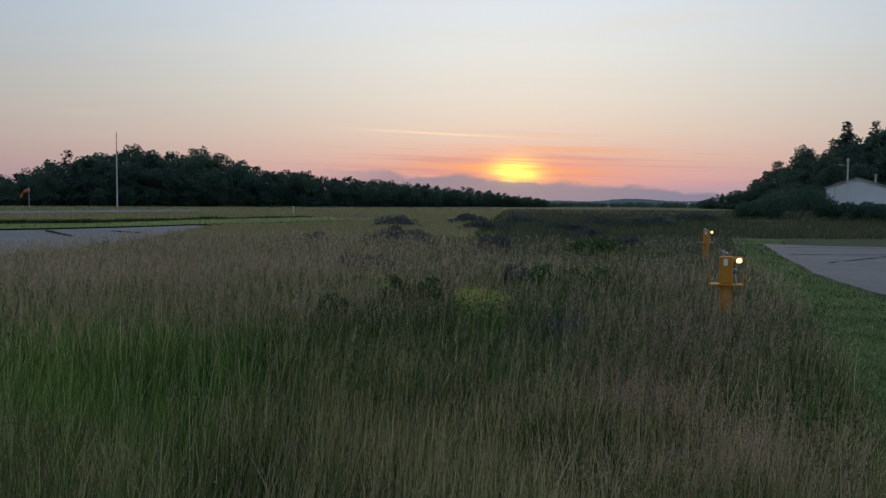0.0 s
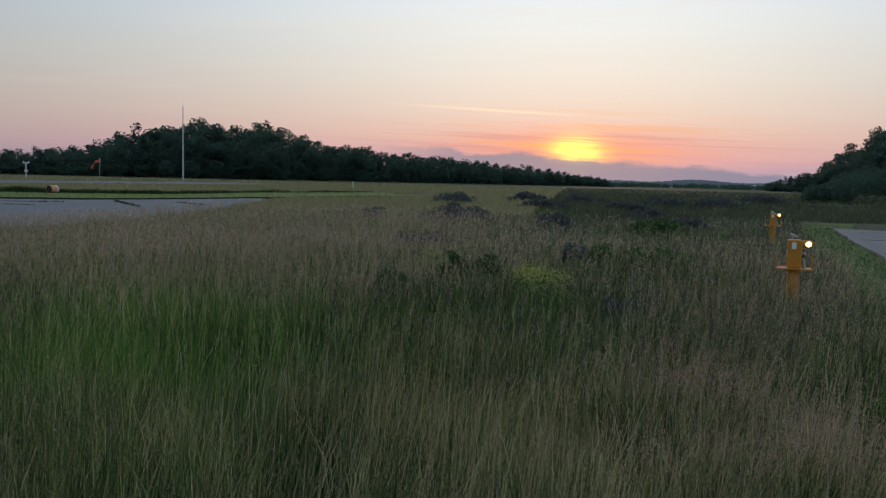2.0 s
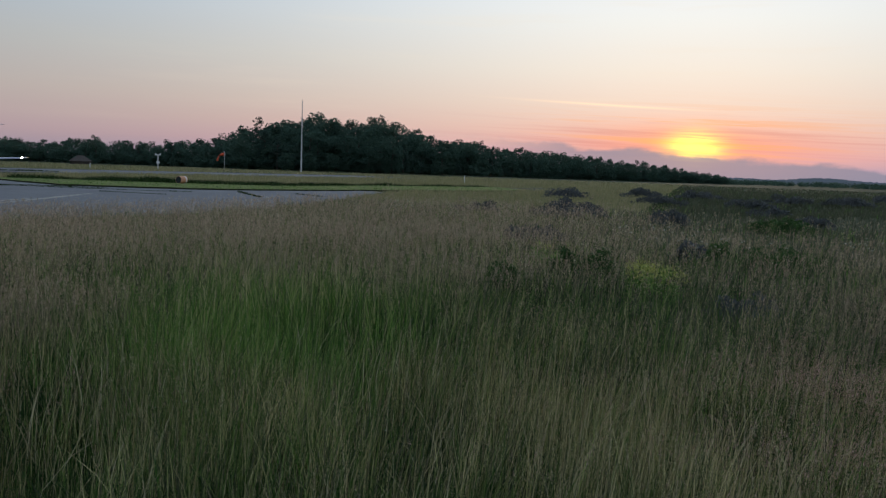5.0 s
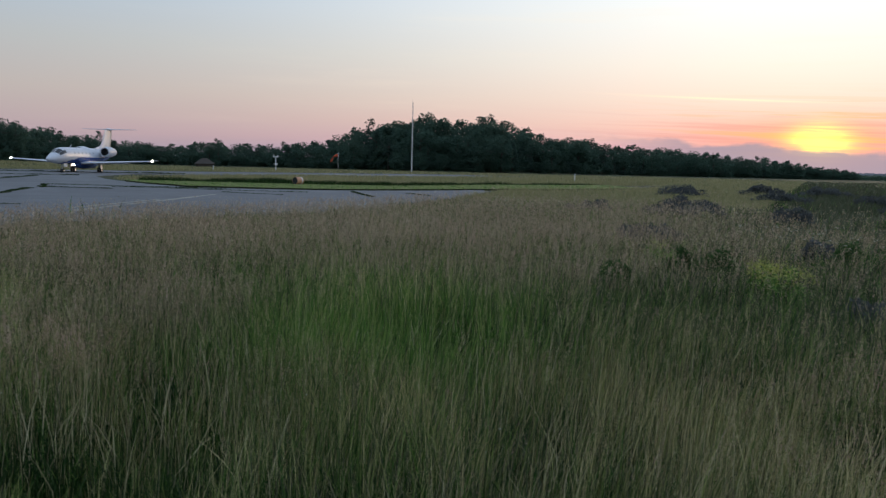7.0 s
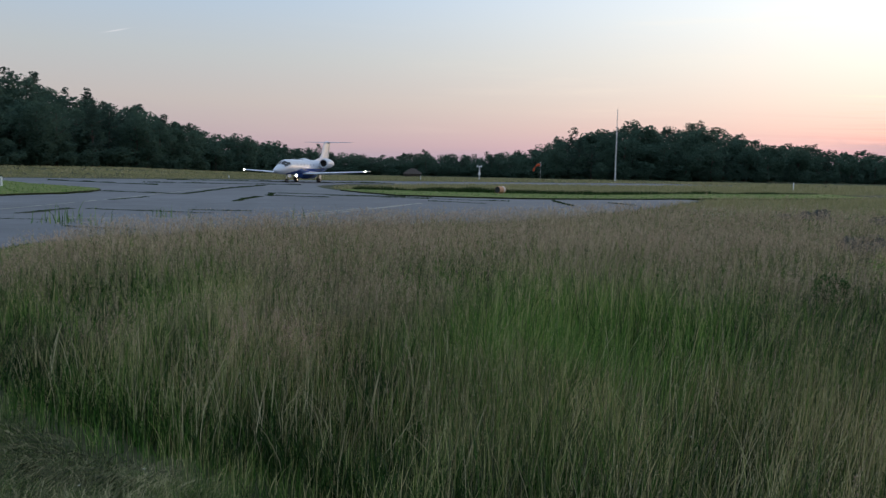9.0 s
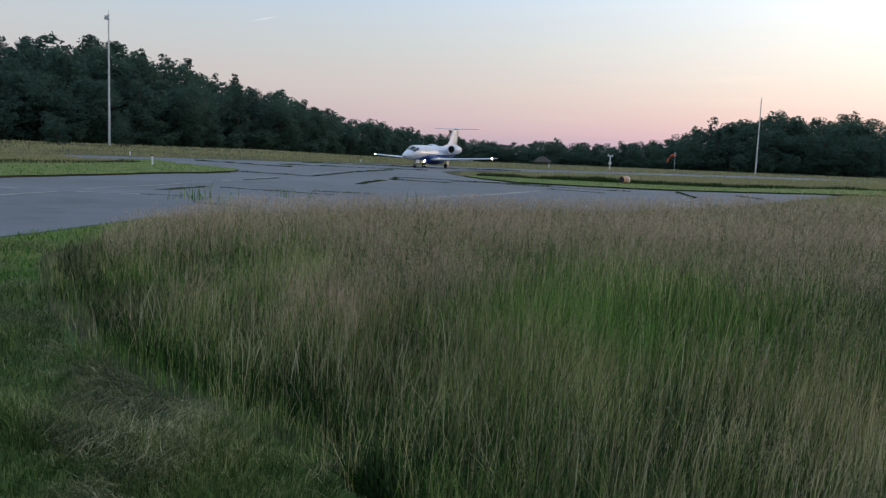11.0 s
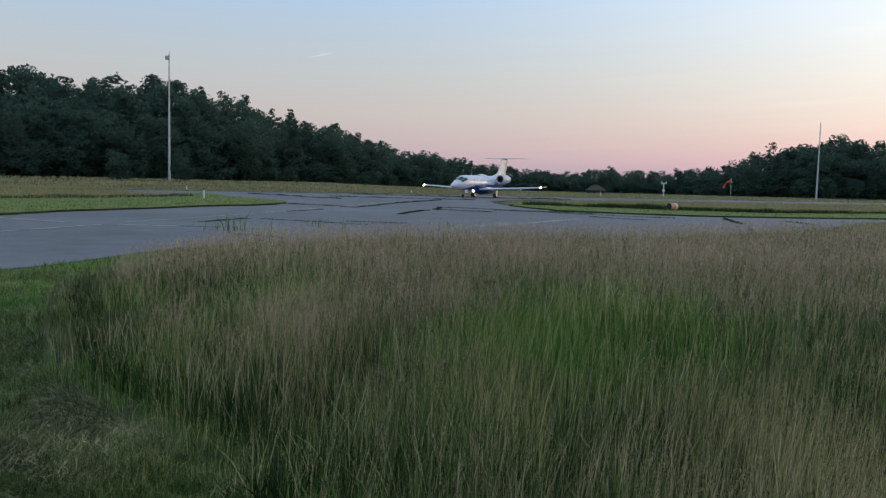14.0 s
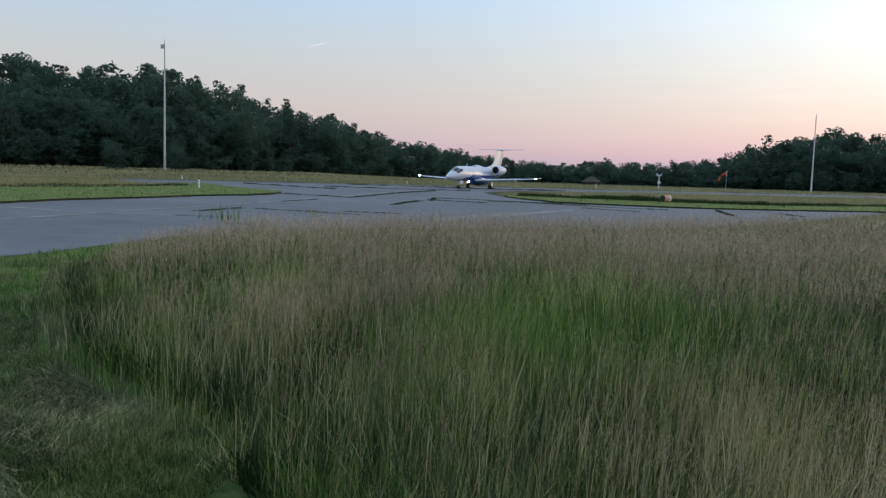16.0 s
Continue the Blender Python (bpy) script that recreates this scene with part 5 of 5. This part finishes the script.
tube("lid", (0.31, 0, 0.262), (0.335, 0, 0.262), 0.25, M_WHITE, drum, "pale sun-bleached end", n=24)
tube("band", (0.17, 0, 0.262), (0.27, 0, 0.262), 0.266, M_WHITE, drum, "pale reflective band", n=24)

# metal hangar at the wood's foot
x, y = polar(-28.1, 170)
hangar = thing("hangar", (x, y, 0), -28.1 - 4, "white metal hangar with a low gable roof", "building")
w, d, eave, apex = 4.9, 9.0, 5.0, 6.6
for s, nm in ((-1, 0), (1, 1)):
    box("side_wall", (s * w - 0.1, -d, 0), (s * w + 0.1, d, eave), M_SIDING, hangar)
for yy in (-d, d):
    bm = bmesh.new()
    pts = [(-w + 0.1, 0), (w - 0.1, 0), (w - 0.1, eave), (0, apex), (-w + 0.1, eave)]
    f = [bm.verts.new((px, yy - 0.1, pz)) for px, pz in pts]
    b = [bm.verts.new((px, yy + 0.1, pz)) for px, pz in pts]
    bm.faces.new(f)
    bm.faces.new(b[::-1])
    for i in range(5):
        bm.faces.new((f[i], b[i], b[(i + 1) % 5], f[(i + 1) % 5]))
    bmesh.ops.recalc_face_normals(bm, faces=bm.faces)
    gable = part("gable_wall", bm, M_SIDING, hangar)
    if yy < 0:
        for k in range(-7, 8):
            h = eave + (apex - eave) * (1 - abs(k * 0.6) / w) - 0.15
            box("siding_rib", (k * 0.6 - 0.03, yy - 0.14, 0), (k * 0.6 + 0.03, yy - 0.1, h), M_SIDING, gable)
for s in (-1, 1):
    bm = bmesh.new()
    pts = [(0, apex + 0.04), (s * (w + 0.45), eave - 0.10), (s * (w + 0.45), eave + 0.06), (0, apex + 0.22)]
    f = [bm.verts.new((px, -d - 0.5, pz)) for px, pz in pts]
    b = [bm.verts.new((px, d + 0.5, pz)) for px, pz in pts]
    bm.faces.new(f)
    bm.faces.new(b[::-1])
    for i in range(4):
        bm.faces.new((f[i], b[i], b[(i + 1) % 4], f[(i + 1) % 4]))
    bmesh.ops.recalc_face_normals(bm, faces=bm.faces)
    part("roof_slope", bm, M_ROOF, hangar, "grey sheet metal roof")
tube("flue", (2.4, -2, 5.6), (2.4, -2, 7.4), 0.16, M_STEEL, hangar)
tube("flue_cap", (2.4, -2, 7.4), (2.4, -2, 7.55), 0.26, M_STEEL, hangar)

# utility pole with a lamp arm, and a slim signal mast
x, y = polar(-27.3, 150)
up = thing("utility_pole", (x, y, 0), -27.9, "pale wooden utility pole with a street lamp arm", "utility pole")
tube("pole", (0, 0, 0), (0, 0, 9.6), 0.15, M_POLE, up, r1=0.11)
tube("transformer", (0, -0.2, 8.7), (0, -0.2, 9.5), 0.19, M_STEEL, up)
tube("lamp_arm", (0, 0, 8.3), (-1.0, 0, 8.55), 0.035, M_STEEL, up, n=8)
box("lamp_head", (-1.35, -0.1, 8.48), (-0.95, 0.1, 8.62), M_STEEL, up, bevel=0.03)
x, y = polar(-26.6, 160)
sm = thing("signal_mast", (x, y, 0), -27, "slim steel mast with small arms by the hangar", "mast")
tube("pole", (0, 0, 0), (0, 0, 5.8), 0.05, M_STEEL, sm)
for z in (4.3, 4.9):
    tube("arm", (-0.5, 0, z), (0.3, 0, z + 0.2), 0.03, M_WHITE, sm, n=8)
x, y = polar(-23.6, 240)
dp = thing("dead_pole", (x, y, float(ground_z(x, y))), 0, "bare weathered pole among the trees", "pole")
tube("pole", (0, 0, 0), (0, 0, 11.5), 0.16, M_BARK, dp, r1=0.1)

# low brown shed at the far edge of the field
x, y = polar(35.2, 250)
shed = thing("shed", (x, y, 0), 35, "low shed with a brown hipped roof by the woods", "shed")
box("wall", (-2.6, -1.6, 0), (2.6, 1.6, 0.95), M_BARK, shed)
bm = bmesh.new()
vs = [bm.verts.new(c) for c in ((-3.1, -2, 0.95), (3.1, -2, 0.95), (3.1, 2, 0.95), (-3.1, 2, 0.95), (-0.7, 0, 2.6), (0.7, 0, 2.6))]
for f in ((0, 1, 5, 4), (2, 3, 4, 5), (1, 2, 5), (3, 0, 4), (3, 2, 1, 0)):
    bm.faces.new([vs[i] for i in f])
part("roof", bm, M_BARK, shed, "weathered brown roof")

# small far house
x, y = polar(-17.65, 600)
house = thing("house", (x, y, 0), 60, "small white gabled house far across the fields", "house")
box("wall", (-2.6, -2, 0), (2.6, 2, 1.9), M_WHITE, house)
bm = bmesh.new()
vs = [bm.verts.new(c) for c in ((-3, -2.3, 1.9), (3, -2.3, 1.9), (3, 2.3, 1.9), (-3, 2.3, 1.9), (-3, 0, 3.4), (3, 0, 3.4))]
for f in ((0, 1, 5, 4), (2, 3, 4, 5), (1, 2, 5), (3, 0, 4), (3, 2, 1, 0)):
    bm.faces.new([vs[i] for i in f])
part("roof", bm, M_ROOF, house)


# ---- shrubs, heath and flowers ----
def shrub(name, x, y, wide, high, mat, seed, label, count=1500, size=0.05, group="", stems=True, z=None):
    r = np.random.default_rng(seed)
    n = 30
    a, q = r.uniform(0, 6.28, n), np.sqrt(r.uniform(0, 1, n))
    hh = high * (0.35 + 0.5 * (1 - q ** 2)) * r.uniform(0.55 if high < 1 else 0.8, 1.12, n)
    c = np.stack([np.cos(a) * q * wide * 0.75, np.sin(a) * q * wide * 0.75, hh], 1)
    rad = np.minimum(wide * (0.20 if high < 1 else 0.30), hh * 0.75) * r.uniform(0.6, 1.2, n)
    v, t = leaf_cloud(r, c, rad, count, size, min(1.0, high / wide + 0.3))
    v[:, 2] = np.maximum(v[:, 2], 0.0)
    ob = thing(name, (x, y, float(ground_z(x, y)) if z is None else z), 0, label, "shrub", group)
    me = tri_mesh("foliage", v, t)
    link("foliage", me, mat, ob)
    if stems:
        bm = bmesh.new()
        rr = random.Random(seed)
        for i in range(7):
            k = rr.randrange(n)
            add_tube(bm, (rr.uniform(-0.1, 0.1) * wide, rr.uniform(-0.1, 0.1) * wide, -0.05), tuple(c[k]), 0.012 * high + 0.006, 0.004, 5, False)
        part("woody_base", bm, M_STEM, ob)
    return ob


HEATH = "low purplish heath mounds in the meadow"
for i, (az, r, wd, hi) in enumerate([(2.5, 56, 2.2, 0.85), (-2.7, 64, 2.6, 0.85), (1.3, 31, 1.5, 0.62), (3.4, 31, 1.3, 0.58), (4.9, 18.8, 0.9, 0.52), (3.6, 19.4, 0.7, 0.5), (-4.4, 28.6, 0.9, 0.72), (-6.0, 14.9, 0.48, 0.70),
                                      (2.1, 38, 1.9, 0.6), (-9.4, 9.4, 0.45, 0.42), (-10.6, 9.9, 0.35, 0.42), (-3.9, 50, 2.6, 0.75), (-9.5, 52, 2.2, 0.7), (-12, 62, 2.8, 0.8), (-15.5, 58, 2.2, 0.7), (-6.5, 70, 3.0, 0.8),
                                      (-18, 75, 3.2, 0.8), (8.5, 33, 1.4, 0.5), (-13.5, 34, 1.2, 0.55), (-10.8, 44, 1.5, 0.6)]):
    x, y = polar(az, r)
    shrub("heath_mound", x, y, wd, hi * 0.86, M_HEATH, 100 + i, "low purplish grey heath mound in the meadow", 2200, 0.0010 * r + 0.02, HEATH, False)
for az, r, wd, hi, s in [(0.0, 11.9, 0.36, 0.78, 1), (6.8, 10.55, 0.28, 0.68, 2), (2.4, 12.4, 0.36, 0.70, 3), (-8.0, 14.2, 0.42, 0.72, 4), (-12.4, 15.2, 0.65, 0.66, 5), (-10.2, 14.6, 0.5, 0.62, 6), (-12.2, 27, 1.1, 0.6, 7), (-11.0, 27.6, 1.0, 0.54, 8)]:
    x, y = polar(az, r)
    shrub("bush", x, y, wd, hi * 0.88, M_SHRUB, 130 + s, "small leafy green bush among meadow grass", 2400, 0.026 if r < 20 else 0.045, "green bushes in the meadow")
for az, r, wd in [(-4.2, 10.2, 0.36), (-2.9, 10.6, 0.22), (3.6, 13.1, 0.42)]:
    x, y = polar(az, r)
    ob = shrub("flowering_weed", x, y, wd, 0.60, M_LUSH, 150 + int(r), "green weed with pale yellow blossom", 1500, 0.022, "flowering weeds")
    rr = np.random.default_rng(160 + int(r))
    k = 520 if r < 11 else 130
    a, q = rr.uniform(0, 6.28, k), np.sqrt(rr.uniform(0, 1, k)) * wd
    c = np.stack([np.cos(a) * q, np.sin(a) * q, 0.46 + 0.16 * rr.uniform(0, 1, k) - 0.1 * (q / wd) ** 2], 1)
    v, t = leaf_cloud(rr, c, np.full(k, 0.02), k, 0.017)
    link("blossom", tri_mesh("blossom", v, t), M_YELLOW, ob, "pale yellow blossom")
for az, r, wd, hi, s in [(-24.3, 100, 5.0, 3.8, 1), (-21.9, 103, 3.2, 2.0, 2), (-26.8, 102, 3.4, 1.9, 3), (-28.8, 100, 4.4, 1.8, 4), (-31.2, 102, 4.0, 1.9, 5)]:
    x, y = polar(az, r)
    shrub("large_shrub", x, y, wd, hi, M_LEAF, 170 + s, "broad rounded dark green shrub before the hangar", 9000, 0.13, "large shrubs by the hangar")


def wildflowers():
    r = np.random.default_rng(44)
    V = []
    def dots(az, d, z, s):
        n = len(az)
        c = np.stack([-d * np.sin(np.radians(az)), d * np.cos(np.radians(az)), z], 1)
        for ang in (0.0, 2.094, 4.189):
            u = np.stack([np.cos(ang + az), np.sin(ang + az), np.full(n, 0.25)], 1)
            w = np.stack([-np.sin(ang + az), np.cos(ang + az), np.full(n, 0.5)], 1)
            V.append(np.stack([c, c + (u + w * 0.6) * s[:, None], c + (u - w * 0.6) * s[:, None]], 1).reshape(-1, 3))
    n = 26
    d = r.uniform(2.8, 7, n)
    dots(r.uniform(-10, 80, n), d, np.where(d < 4, 0.25, 0.35) + r.uniform(0, 0.15, n), np.full(n, 0.008))
    for az, dd, spread, k in ((14.1, 23.7, 0.7, 24), (24.7, 21.5, 0.9, 20), (-16.6, 15.0, 0.7, 16), (-4.5, 15.2, 2.4, 30), (2.5, 20, 1.6, 12), (-9, 13, 2, 14)):
        dots(az + r.normal(0, spread, k), dd + r.normal(0, 0.8, k), 0.62 + r.uniform(0, 0.16, k), np.full(k, 0.022))
    v = np.concatenate(V)
    me = tri_mesh("wildflowers", v, np.arange(len(v)).reshape(-1, 3))
    tagged(link("wildflowers", me, M_PETAL), "scattered small white clover and daisy blossoms", "flowers", kind="stuff")


wildflowers()


def weeds_in_cracks():
    """Tufts that grow along the joints of the taxiway."""
    r = np.random.default_rng(45)
    xs, ys, hs = [], [], []
    for p, q in CRACKS:
        p, q = np.array(p), np.array(q)
        k = int(np.linalg.norm(q - p) * 64)
        f = r.uniform(0, 1, k)
        c = p + (q - p) * f[:, None] + r.normal(0, 0.07, (k, 2))
        xs.append(c[:, 0]), ys.append(c[:, 1]), hs.append(0.0016 * np.hypot(c[:, 0], c[:, 1]) * r.uniform(0.2, 1.2, k) * (0.3 + 0.9 * tufted(c[:, 0], c[:, 1], 0.8)))
    for cx, cy, k, hi in ((-20.6, 12.9, 80, 0.75), (-20.6, 16.6, 30, 0.55), (-17.0, 18.6, 20, 0.6)):
        xs.append(cx + r.normal(0, 0.7, k)), ys.append(cy + r.normal(0, 0.35, k)), hs.append(r.uniform(0.1, 1.0, k) ** 1.6 * hi)
    x, y, h = map(np.concatenate, (xs, ys, hs))
    v, t, _ = blades(r, x, y, np.full(len(x), 0.04), h, np.maximum(0.012, 0.0009 * np.hypot(x, y)), 2, 0.3)
    low = len(x) - 130
    pile, tall = Pile(), Pile()
    pile.add(v[:low * 5], t[:low * 3])
    tall.add(v[low * 5:], t[low * 3:] - low * 5)
    tall.make("tall_weeds", M_LUSH, "tall green weeds growing out of the asphalt", "weeds")
    pile.make("crack_weeds", M_UNDER, "weeds and grass tufts growing from asphalt cracks", "weeds")


weeds_in_cracks()


def dock_spikes():
    """Dark dead flower spikes that rise over the grass."""
    r = np.random.default_rng(46)
    az = np.concatenate([r.uniform(19, 34, 16), r.uniform(-26, -14, 26)])
    d = np.concatenate([r.uniform(6.6, 7.8, 16), r.uniform(5, 9.5, 26)])
    x, y = -d * np.sin(np.radians(az)), d * np.cos(np.radians(az))
    h = np.concatenate([r.uniform(0.78, 0.98, 16), r.uniform(0.6, 0.78, 26)])
    v, t, tip = blades(r, x, y, np.zeros(len(x)), h, np.full(len(x), 0.008), 3, 0.12)
    pile = Pile()
    pile.add(v, t)
    root = np.stack([x, y, np.zeros(len(x))], 1)
    hv, ht = heads(r, tip, (tip - root) * 0.22, 26, np.full((len(x), 26), 0.012), 0.7)
    pile.add(hv, ht)
    pile.make("dock_spikes", M_STEM, "dark brown dead flower spikes above the grass", "weeds")


dock_spikes()
